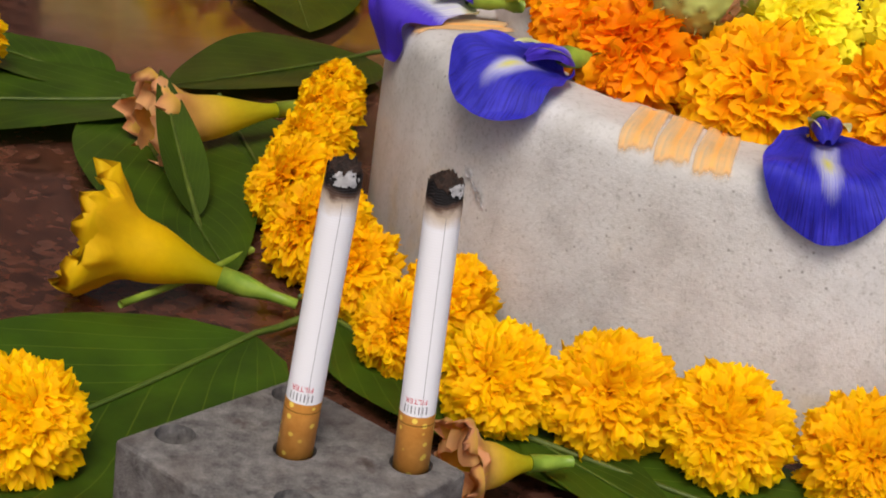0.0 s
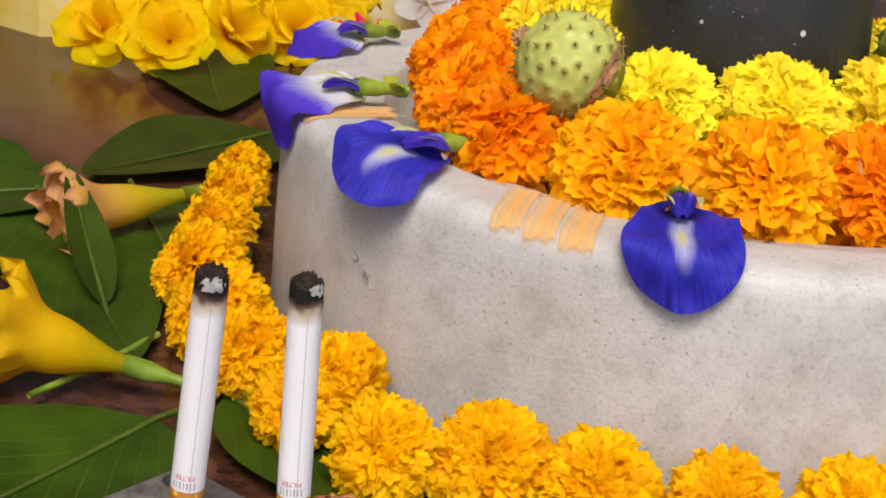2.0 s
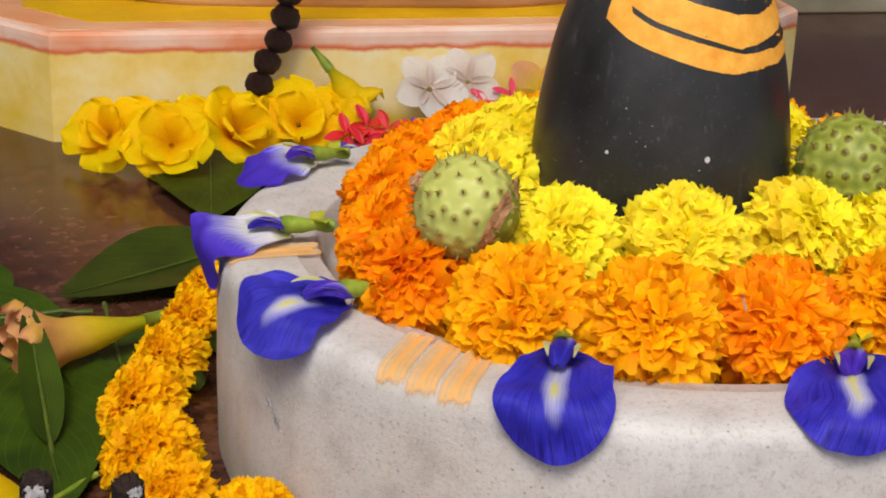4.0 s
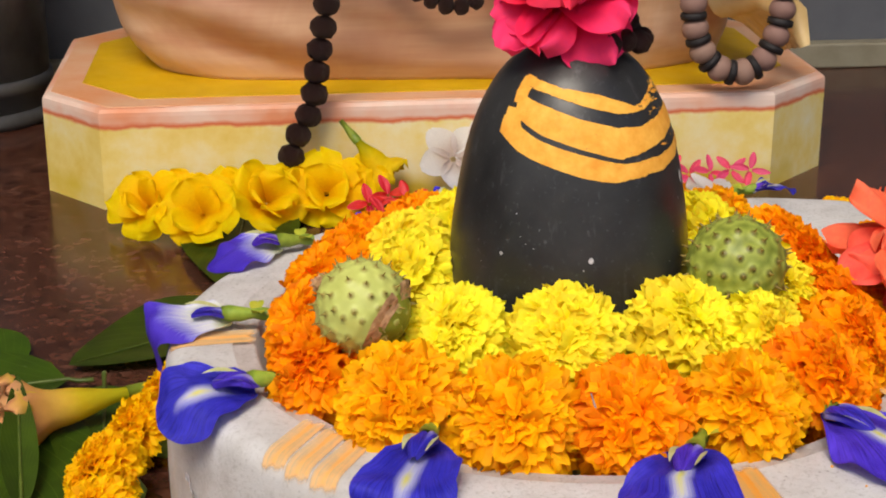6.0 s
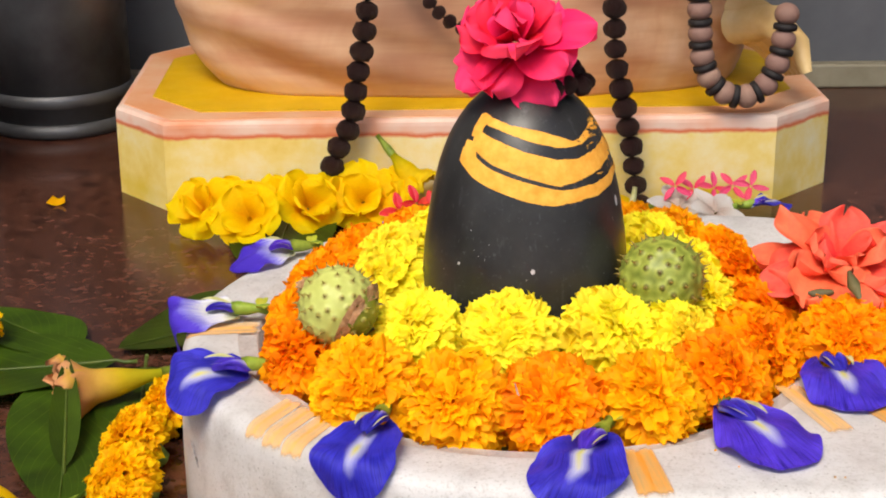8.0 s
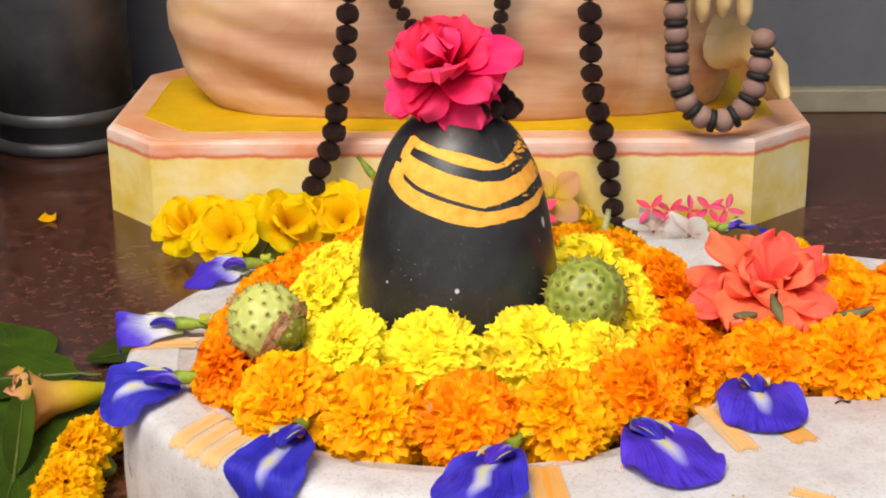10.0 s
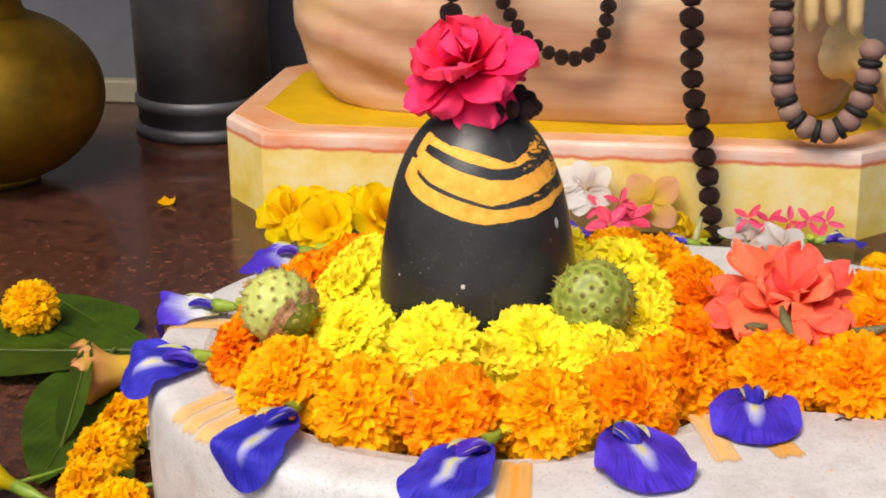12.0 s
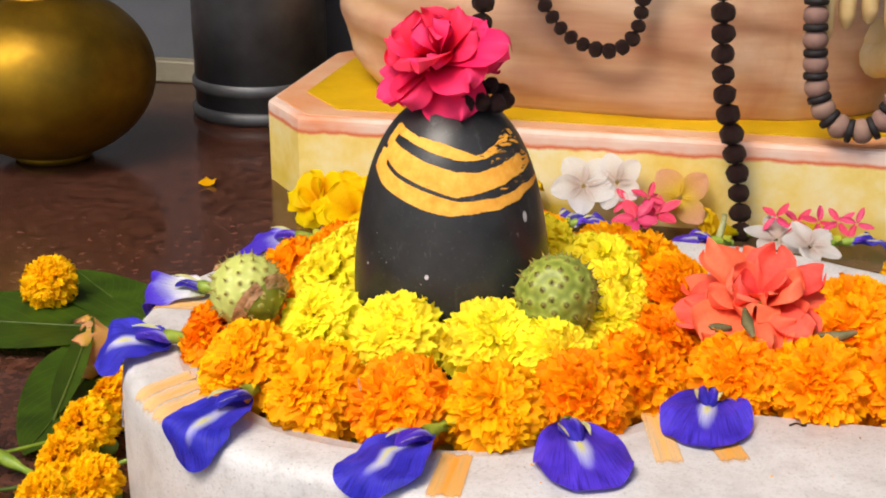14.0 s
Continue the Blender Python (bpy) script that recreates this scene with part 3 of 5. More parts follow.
def dab(a, z, rx, rz):
    """A small pale chip in the stone's surface."""
    v, f = [], []
    for k in range(10):
        t = 2 * math.pi * k / 10
        zz, aa = z + rz * math.sin(t), a + rx * math.cos(t) / stone_radius(z)
        r = stone_radius(zz) + 0.0003
        v.append((r * math.cos(aa), r * math.sin(aa), zz))
    part("pale_chip", mesh_of("pale_chip", v, [tuple(range(10))], ASH), lingam)


dab(radians(-90), 0.1228, 0.0010, 0.0012)
dab(radians(-133), 0.1227, 0.0007, 0.0007)
dab(radians(-24), 0.1455, 0.0015, 0.0026)
for k in range(16):
    dab(radians(-90 + random.uniform(-70, 70)), random.uniform(0.09, 0.14), random.uniform(0.00012, 0.00026), random.uniform(0.00012, 0.0003))


# ---------------------------------------------------------------- marigolds
def marigold_petals(seed, n, R, lo, hi, crown=1.0, fine=1.0):
    """Frilled petals whose polar angle runs from lo to hi (degrees)."""
    rnd = random.Random(seed)
    V, F, U = [], [], []
    nu, nv = 9, 4
    ga = math.pi * (3 - math.sqrt(5))
    c0, c1 = math.cos(radians(lo)), math.cos(radians(hi))
    for i in range(n):
        ph = math.acos(c0 + (c1 - c0) * (i + 0.5) / n) + rnd.uniform(-0.10, 0.10)
        az = i * ga + rnd.uniform(-0.3, 0.3)
        d = Vector((math.sin(ph) * math.cos(az), math.sin(ph) * math.sin(az), math.cos(ph)))
        m = Vector((math.cos(ph) * math.cos(az), math.cos(ph) * math.sin(az), -math.sin(ph)))
        a = d.cross(m)
        tw = rnd.gauss(0, 0.95)
        a, m = a * math.cos(tw) + m * math.sin(tw), m * math.cos(tw) - a * math.sin(tw)
        L = R * (1 + rnd.uniform(-0.10, 0.08) * fine) * (0.82 + 0.18 * smoothstep(0.1, 0.7, ph))
        wid = R * rnd.uniform(0.17, 0.28) * fine
        bend = R * rnd.uniform(0.05, 0.42) * (0.6 + 0.5 * ph)
        p1, p2, amp = rnd.uniform(0, 6.3), rnd.uniform(0, 6.3), R * rnd.uniform(0.025, 0.06)
        k1 = rnd.uniform(2.4, 4.2)
        fold = rnd.uniform(-0.10, 0.06)
        o = len(V)
        for j in range(nv):
            s = j / (nv - 1)
            for k in range(nu):
                u = 2 * k / (nu - 1) - 1
                r = R * 0.42 + (L - R * 0.42) * (s - 0.16 * s ** 3) + R * 0.024 * s * s * math.sin(6.4 * u + p1) - 0.10 * R * s ** 2 * u ** 4
                w = wid * (0.35 + 0.72 * s ** 0.6) * (1 - 0.30 * s ** 6)
                mm = bend * s ** 2.2 + amp * s * (math.sin(k1 * u + p2) + 0.3 * math.sin(2.1 * k1 * u + p1)) + fold * R * u * u * s 
                p = d * r + a * (u * w) + m * mm
                p.z *= crown
                V.append(p)
                U.append(((u + 1) / 2, s))
        F += grid_faces(nu, nv, o)
    return V, F, U


def marigold_set(R, mat, seeds, crown=0.88, count=200, fine=1.0):
    """Meshes of a few different flower heads of one colour."""
    out = []
    for s in seeds:
        V, F, U = marigold_petals(s, count, R, 34, 122, crown, fine)
        a = mesh_of("marigold_outer", V, F, mat, U)
        V, F, U = marigold_petals(s + 50, int(count * 0.42), R * 0.95, 0, 42, crown, fine)
        b = mesh_of("marigold_inner", V, F, mat, U)
        V, F = lathe([(0.0015, -R * 1.05), (R * 0.20, -R * 1.0), (R * 0.34, -R * 0.62), (R * 0.36, -R * 0.2), (R * 0.30, R * 0.05), (0.001, R * 0.12)], 12)
        c = mesh_of("marigold_calyx", V, F, CALYX)
        out.append((a, b, c))
    return out


def marigold(meshes, p, axis, label, group, size=1.0, spin=0.0):
    ob = thing("marigold", aim(p, axis, spin) @ Matrix.Scale(size, 4), label, "marigold", group)
    part("outer_petals", meshes[0], ob)
    part("inner_petals", meshes[1], ob)
    part("calyx", meshes[2], ob, "green calyx")
    return ob


OR_SET = marigold_set(0.0232, ORANGE, (11, 12, 13, 14), 0.88, 380, 0.86)
DEEP_SET = []
for outer, inner, green in OR_SET:
    pair = [outer.copy(), inner.copy()]
    for me in pair:
        me.materials[0] = DEEP.m
    DEEP_SET.append((pair[0], pair[1], green))
YE_SET = marigold_set(0.0218, YELLOW, (21, 22, 23, 24), 0.88, 390, 0.84)
GO_SET = marigold_set(0.0172, GOLD, (31, 32, 33), 0.90, 400, 0.66)

OR_AT = [(-0.102, -0.054, 1.0), (-0.103, -0.014, 1.0), (-0.096, 0.026, 0.95), (-0.081, 0.058, 0.95), (-0.054, 0.088, 0.9), (-0.018, 0.103, 0.9), (0.022, 0.104, 0.9),
         (-0.076, -0.090, 1.05), (-0.036, -0.107, 1.08), (0.005, -0.112, 1.05), (0.046, -0.107, 1.0), (0.080, -0.087, 1.0), (0.101, -0.056, 1.0), (0.108, -0.020, 0.95),
         (0.106, 0.018, 0.95), (0.104, 0.048, 0.95), (0.064, 0.090, 0.95), (0.086, 0.078, 0.95)]
for i, (x, y, s) in enumerate(OR_AT):
    d = Vector((x, y, 0)).normalized()
    marigold((DEEP_SET if x < -0.09 or x > 0.09 or (y > 0 and x < -0.03) or i in (9, 11) else OR_SET)[i % 4], (x * 0.97, y * 0.97, 0.086 + (0.003 if y > 0 else 0)), (d.x * 0.75, d.y * (0.75 if y < 0 else -0.1) - (0.25 if y > -0.02 else 0), 0.8), "fresh orange marigold head in the ring round the stone", "orange marigolds on the base", s, i * 1.3)
for i, (x, y, z, s) in enumerate([(0.140, -0.046, 0.086, 1.0), (0.176, -0.046, 0.086, 1.05), (0.212, -0.036, 0.086, 1.05), (0.188, -0.004, 0.092, 1.05), (0.142, 0.000, 0.086, 1.0), (0.150, 0.036, 0.084, 1.0),
                                  (0.190, 0.040, 0.086, 1.0), (0.222, 0.010, 0.086, 1.0), (0.230, 0.045, 0.084, 1.0), (0.250, -0.020, 0.084, 1.0)]):
    marigold(DEEP_SET[(i + 1) % 4], (x, y, z), (0.15, -0.45, 0.8), "fresh orange marigold head in the spout channel", "orange marigolds on the base", s, i * 2.1)
YE_AT = [(-0.050, -0.052, 1.0), (-0.011, -0.062, 1.08), (0.033, -0.059, 1.1), (0.062, -0.062, 0.85), (0.076, -0.024, 1.05), (0.077, 0.006, 0.95), (0.066, 0.040, 1.0), (-0.063, 0.002, 1.0),
         (-0.062, 0.030, 0.95), (-0.040, 0.056, 0.95), (0.030, 0.066, 0.9), (-0.006, 0.068, 0.9)]
for i, (x, y, s) in enumerate(YE_AT):
    d = Vector((x, y, 0)).normalized()
    marigold(YE_SET[i % 4], (x, y, 0.096 + (0.003 if y > 0 else 0)), (d.x * 0.7, d.y * (0.7 if y < 0 else -0.1) - (0.3 if y > -0.03 else 0), 0.75), "bright yellow marigold head beside the black stone", "yellow marigolds on the base", s, i * 1.7)
GO_AT = [(-0.158, 0.118, 0.85), (-0.166, 0.086, 0.95), (-0.178, 0.048, 1.0), (-0.189, 0.008, 1.1), (-0.188, -0.032, 1.1), (-0.183, -0.064, 0.95), (-0.158, -0.084, 0.92), (-0.175, -0.102, 0.85),
         (-0.155, -0.133, 1.0), (-0.126, -0.142, 1.1), (-0.100, -0.159, 1.05), (-0.068, -0.173, 1.0), (-0.033, -0.182, 1.05), (0.004, -0.186, 1.0), (0.041, -0.187, 1.0)]
for i, (x, y, s) in enumerate(GO_AT):
    d = Vector((x, y, 0)).normalized()
    marigold(GO_SET[i % 3], (x, y, 0.0165), (d.x * 0.8, d.y * 0.8 - 0.1, 0.65), "golden yellow marigold head in the garland on the floor", "garland marigolds", s, i * 1.1)
marigold(GO_SET[1], (-0.278, -0.156, 0.0165), (0.3, -0.5, 0.8), "golden marigold head lying on a green leaf", "loose marigolds", 1.0, 0.4)
marigold(GO_SET[2], (-0.304, 0.152, 0.0195), (-0.2, -0.5, 0.7), "golden marigold head lying on a green leaf", "loose marigolds", 1.1, 2.4)


# ---------------------------------------------------------------- butterfly pea flowers
def pea_flower(p, heading, L, W, rise, seed, label, cal=0.022, side=0.0, drape=0.5, skin=None):
    """A blue pea flower: banner petal, keel and green calyx. It runs from p along heading (degrees); where it lies on the marble it drapes over the edge."""
    rnd = random.Random(seed)
    place = pose(p[0], p[1], p[2], 0, 0, heading - 90)
    back = place.inverted()
    ob = thing("butterfly_pea_flower", place, label, "flower", "butterfly pea flowers")
    nu, nv = 29, 31
    V, U = [], []
    ph = rnd.uniform(0, 6)
    for j in range(nv):
        s = 0.5 - 0.5 * math.cos(math.pi * j / (nv - 1))
        w = W / 2 * (0.22 + 0.78 * math.sin(math.pi / 2 * s / 0.57) ** 0.62 if s < 0.57 else math.sqrt(max(0.004, 1 - ((s - 0.57) / 0.43) ** 2.3)))
        for k in range(nu):
            u = 2 * k / (nu - 1) - 1
            e = abs(u) ** 2.0
            fold = 1 - 0.28 * e * (1 - smoothstep(0.0, 0.5, s))
            x = u * w * fold
            far = (2 * x / W) ** 2
            y = cal * 0.8 + s * L * (1 - 0.03 * far) + 0.010 * L * math.sin(11 * x / W + ph) * smoothstep(0.5, 1.0, s) - 0.03 * L * far * (1 - smoothstep(0.0, 0.45, s))
            lift = 0.0022 + rise * math.sin(math.pi * min(1, s * 1.05)) ** 1.2 * (1 - 0.35 * far) + 0.11 * W * e * (1 - smoothstep(0.05, 0.60, s)) + side * x * 0.9 * (1 - 0.4 * s)
            lift += far * (1 - smoothstep(0.7, 1.0, s)) * (0.0024 * math.sin(7 * s + 3 * u + ph) + 0.0016 * math.sin(15 * s - 5 * u + 2 * ph)) + 0.0008 * noise.noise((x * 180, s * 6, ph)) + 0.0007 * math.exp(-(x / 0.0022) ** 2) * s
            q = place @ Vector((x, y, 0))
            if drape >= 0:
                on = marble_place(q.x, q.y, max(lift, 0.0009))
                out = Vector((q.x, q.y, 0.078 + (lift if on.z < 0.0775 else max(lift, 0.0009))))
                V.append(back @ out.lerp(on, drape))
            else:
                V.append(Vector((x, y, max(lift, 0.0009))))
            U.append(((x / W) + 0.5, s))
    part("banner_petal", mesh_of("banner_petal", V, grid_faces(nu, nv), skin or BLUE, U), ob, "violet-blue banner petal with a pale throat")
    V, U = [], []
    kl, kw = 0.42 * L, 0.125 * W
    for j in range(16):
        s = j / 15
        w = kw * math.sin(math.pi * (0.12 + 0.85 * s)) ** 0.6
        for k in range(15):
            t = -1.8 + 3.6 * k / 14
            crease = 1 - 0.45 * math.exp(-(t / 0.22) ** 2)
            V.append((w * math.sin(t) + 0.0007 * math.sin(4 * s + seed), cal * 0.8 - 0.001 + s * kl, 0.0028 + 0.0034 * math.sin(2.5 * s) + w * 0.80 * math.cos(t) * crease + 0.0004 * math.sin(8 * s + 2 * t)))
            U.append((0.5 + (0.07 + 0.20 * s) * (1 + 0.5 * math.sin(3 * t)), 0.44 + 0.22 * s))
    part("keel_petal", mesh_of("keel_petal", V, grid_faces(15, 16), BLUE, U), ob)
    for way in (-1, 1):
        V = []
        for j in range(9):
            s = j / 8
            w = 0.0020 * math.sin(math.pi * (0.04 + 0.92 * s))
            for k in range(5):
                V.append((way * (kw * 0.85 + w * (k / 4)), cal * 0.8 + 0.002 + 0.40 * L * s, 0.0052 + 0.0040 * math.sin(1.8 * s) + 0.10 * w * k))
        part("throat_lip", mesh_of("throat_lip", V, grid_faces(5, 9), LIP), ob, "pale yellow-green throat lip")
    for way in (-1, 1):
        V = []
        for j in range(6):
            s = j / 5
            for k in range(5):
                u = 2 * k / 4 - 1
                w = 0.0030 * math.sqrt(max(0.02, 1 - (2 * s - 0.95) ** 2))
                V.append((way * (0.0012 + 0.0052 * s), cal * 0.30 + u * w - 0.0015 * s, 0.0042 + 0.0026 * math.sin(2.2 * s) + 0.0006 * u * u))
        part("bract", mesh_of("pea_bract", V, grid_faces(5, 6), BRACT), ob, "yellow-green rounded bract")
    pts = [(0, 0, 0.003), (0, cal * 0.15, 0.0035), (0, cal * 0.35, 0.004), (0, cal * 0.6, 0.0042), (0, cal * 0.85, 0.005), (0, cal, 0.0055)]
    V, F = tube(pts, [0.0022, 0.0028, 0.0020, 0.0030, 0.0034, 0.0026], 10)
    part("calyx", mesh_of("pea_calyx", V, F, STEM), ob, "green tubular calyx")
    return ob


pea_flower((-0.099, 0.099, 0.080), 198, 0.037, 0.032, 0.004, 1, "violet-blue butterfly pea flower with a pale back on the rim", 0.018, 0.35, 0.3, BLUE_BACK)
pea_flower((-0.118, 0.010, 0.080), 186, 0.040, 0.025, 0.007, 2, "violet-blue butterfly pea flower with a pale back on the rim", 0.020, 0.60, 0.95, BLUE_BACK)
pea_flower((-0.110, -0.054, 0.081), 200, 0.041, 0.036, 0.006, 3, "violet-blue butterfly pea flower drooping over the marble edge", 0.018, 0.40, 0.35)
pea_flower((-0.0605, -0.094, 0.081), 252, 0.049, 0.034, 0.004, 4, "violet-blue butterfly pea flower drooping over the marble edge", 0.020, 0.0, 0.85)
pea_flower((0.0275, -0.114, 0.080), 244, 0.048, 0.037, 0.005, 5, "violet-blue butterfly pea flower drooping over the marble edge", 0.018, -0.2, 0.75)
pea_flower((0.0685, -0.087, 0.080), 293, 0.054, 0.040, 0.005, 6, "violet-blue butterfly pea flower on the marble rim", 0.021, 0.0, 0.0)
pea_flower((0.1290, -0.045, 0.080), 273, 0.048, 0.039, 0.005, 7, "violet-blue butterfly pea flower on the marble spout", 0.014, 0.0, 0.9)


# ---------------------------------------------------------------- spiny fruits
def spiny_fruit(p, axis, R, label, husk, skin):
    ob = thing("spiny_fruit", aim(p, axis), label, "fruit", "spiny green fruits")
    rnd = random.Random(int(R * 1e5))
    n = 112
    ga = math.pi * (3 - math.sqrt(5))
    dirs = []
    for i in range(n):
        c = 1 - 2 * (i + 0.5) / n
        s = math.sqrt(1 - c * c)
        dirs.append(Vector((s * math.cos(i * ga) + rnd.uniform(-0.10, 0.10), s * math.sin(i * ga) + rnd.uniform(-0.10, 0.10), c)).normalized())
    bm = bmesh.new()
    bmesh.ops.create_icosphere(bm, subdivisions=5, radius=1.0)
    da = np.array([tuple(d) for d in dirs])
    V, U = [], []
    for q in bm.verts:
        a = math.acos(min(1.0, float((da @ np.array(q.co)).max())))
        V.append(q.co * R * (1 + 0.050 * math.exp(-(a / 0.055) ** 2) + 0.035 * math.exp(-(a / 0.11) ** 2) + 0.03 * noise.noise(q.co * 2.5)))
        U.append((a / 0.26, 0.5))
    F = [tuple(x.index for x in g.verts) for g in bm.faces]
    bm.free()
    part("skin", mesh_of("fruit_skin", V, F, skin, U), ob)
    pieces = []
    for d in dirs:
        if d.z < -0.86:
            continue
        t = d.orthogonal().normalized()
        o = (d + t * 0.25 * rnd.uniform(-1, 1)).normalized()
        g = rnd.uniform(0.8, 1.5)
        pieces.append(tube([d * R * 1.04, d * R * (1.06 + 0.03 * g), d * R * (1.07 + 0.05 * g) + o * R * 0.05 * g], [R * 0.036, R * 0.022, R * 0.004], 6))
    V, F = join(*pieces)
    tagged(part("spiny_coat", mesh_of("fruit_spines", V, F, SPINE), ob, "short olive spines"), kind="stuff")
    if husk:
        bm = bmesh.new()
        bmesh.ops.create_icosphere(bm, subdivisions=4, radius=1.0)
        for q in bm.verts:
            k = 1 + 0.5 * noise.noise(q.co * 2.0) + 0.3 * noise.noise(q.co * 5.0)
            q.co = Vector((q.co.x * R * 0.26 * k, q.co.y * R * 0.16 * k, R * 1.06 + q.co.z * R * 0.16 * k))
        part("dry_stalk_end", bm_mesh("dry_stalk_end", bm, DRY), ob, "shrivelled brown flower end")
        V = []
        for j in range(8):
            th = math.pi - 0.02 - 0.86 * j / 7
            for i in range(40):
                t = 2 * math.pi * i / 40
                r = R * (1.035 + 0.02 * math.sin(5 * t) + 0.012 * math.sin(11 * t + j))
                V.append((r * math.sin(th) * math.cos(t), r * math.sin(th) * math.sin(t), r * math.cos(th)))
        cup = part("calyx_cup", mesh_of("calyx_cup", V, grid_faces(40, 8, 0, True), OLIVE), ob, "olive green calyx cup")
        for k in range(7):
            a0 = k * 0.898 + rnd.uniform(-0.2, 0.2)
            V = []
            for j in range(7):
                s = j / 6
                th = math.pi - 0.70 - s * 0.34
                for i in range(7):
                    u = (i / 6 - 0.5) * (1.0 - 0.2 * s)
                    r = R * (1.045 + 0.12 * s * s + 0.05 * noise.noise((u * 6, s * 4, k)) + 0.02 * math.sin(9 * s + 5 * u + k))
                    V.append((r * math.sin(th) * math.cos(a0 + u), r * math.sin(th) * math.sin(a0 + u), r * math.cos(th)))
            part("husk_sepal", mesh_of("husk_sepal", V, grid_faces(7, 7), DRY), cup, "dry curled brown sepal")
    return ob


spiny_fruit((-0.0844, -0.0562, 0.1113), (-0.80, 0.42, 0.38), 0.0168, "spiny pale green fruit with a dry brown husk", True, FRUIT_PALE)
spiny_fruit((0.0579, -0.0381, 0.1147), (0.5, -0.55, 0.55), 0.0184, "spiny green fruit resting on yellow marigolds", False, FRUIT_OLIVE)


# ---------------------------------------------------------------- roses
def bloom(name, p, axis, R, mat, seed, counts, label, category, mess=1.0):
    """A loose double flower of broad waved petals, each a mesh of its own."""
    rnd = random.Random(seed)
    ob = thing(name, aim(p, axis, rnd.uniform(0, 6)), label, category)
    for ring, (n, tilt, ln, wd) in enumerate(counts):
        for i in range(n):
            az = 2 * math.pi * (i + rnd.uniform(-0.2, 0.2) * mess) / n + ring * 0.6
            t0 = radians(tilt + rnd.uniform(-16, 16) * mess)
            L, W = R * ln * rnd.uniform(0.78, 1.12), R * wd * rnd.uniform(0.8, 1.15)
            p1, p2 = rnd.uniform(0, 6), rnd.uniform(0, 6)
            V, U = [], []
            nu, nv = 13, 12
            r, z, ang = R * 0.05, R * 0.1 * (ring == 0), t0
            for j in range(nv):
                s = 1 - (1 - j / (nv - 1)) ** 1.6
                step = 1 - (1 - min(nv - 1, j + 1) / (nv - 1)) ** 1.6 - s
                w = W / 2 * (0.30 + 0.70 * math.sin(math.pi * (0.08 + 0.56 * s)) ** 0.8) * (math.sqrt(max(0.03, 1 - ((s - 0.70) / 0.30) ** 2)) if s > 0.70 else 1.0)
                for k in range(nu):
                    u = 2 * k / (nu - 1) - 1
                    cup = 0.16 * W * u * u * (1 - 1.3 * s) + mess * (0.075 * R * math.sin(4 * u + p1) * s * s + 0.035 * R * math.sin(8 * u + p2 + 3 * s) * s * s)
                    rr, zz = r - math.sin(ang) * cup, z + math.cos(ang) * cup
                    x, y = rr, u * w
                    V.append((x * math.cos(az) - y * math.sin(az), x * math.sin(az) + y * math.cos(az), zz))
                    U.append(((u + 1) / 2, s))
                ang = t0 - radians(38) * s * s * (0.6 + 0.5 * rnd.random())
                r += math.cos(ang) * L * step
                z += math.sin(ang) * L * step
            part("petal", mesh_of("petal", V, grid_faces(nu, nv), mat, U), ob)
    return ob


bloom("rose", (-0.005, -0.004, 0.2135), (-0.20, -0.42, 0.80), 0.0318, PINK, 5, [(4, 74, 0.50, 0.6), (6, 52, 0.72, 0.75), (8, 22, 0.95, 0.85), (7, -8, 1.0, 0.85)], "deep pink rose laid on top of the black stone", "rose", 1.5)
coral = bloom("coral_flower", (0.146, -0.004, 0.106), (0.04, -0.34, 0.92), 0.0375, CORAL, 8, [(5, 54, 0.42, 0.45), (8, 34, 0.64, 0.56), (9, 12, 0.90, 0.62), (8, -8, 1.02, 0.62), (5, -34, 0.95, 0.6)], "coral red double flower on the orange marigolds", "flower", 1.5)
V, F = tube([(0, 0, -0.002), (0.004, 0.0, -0.010), (0.006, 0.002, -0.018)], [0.0028, 0.0024, 0.0020], 8)
part("stem", mesh_of("bloom_stem", V, F, STEM), coral, "short green stem")
back = coral.matrix_basis.inverted()
for tips in (((0.1412, -0.037, 0.1165), (0.1430, -0.040, 0.1110), (0.1460, -0.041, 0.1050)), ((0.126, -0.030, 0.1035), (0.130, -0.034, 0.1040), (0.136, -0.034, 0.1055)), ((0.172, -0.028, 0.1030), (0.182, -0.030, 0.1035), (0.190, -0.028, 0.1060))):
    V, F = tube([back @ Vector(p) for p in tips], [0.0008, 0.0030, 0.0010], 10)
    part("sepal", mesh_of("coral_sepal", V, F, OLIVE_BROWN), coral, "brownish green sepal")


# ---------------------------------------------------------------- seed beads
def bead_mesh(R, seed):
    bm = bmesh.new()
    bmesh.ops.create_icosphere(bm, subdivisions=3, radius=R)
    for q in bm.verts:
        d = q.co.normalized()
        az = math.atan2(d.y, d.x)
        n = noise.noise(d * 5 + Vector((seed, 0, 0)))
        q.co = d * R * (1 + 0.05 * abs(math.sin(2.5 * az)) * (1 - d.z * d.z) + 0.11 * n + 0.07 * noise.noise(d * 13 + Vector((seed, 2, 0))) - 0.10 * d.z * d.z)
    return bm_mesh("bead", bm, WOODBEAD)


BEADS = [bead_mesh(1.0, s) for s in range(4)]


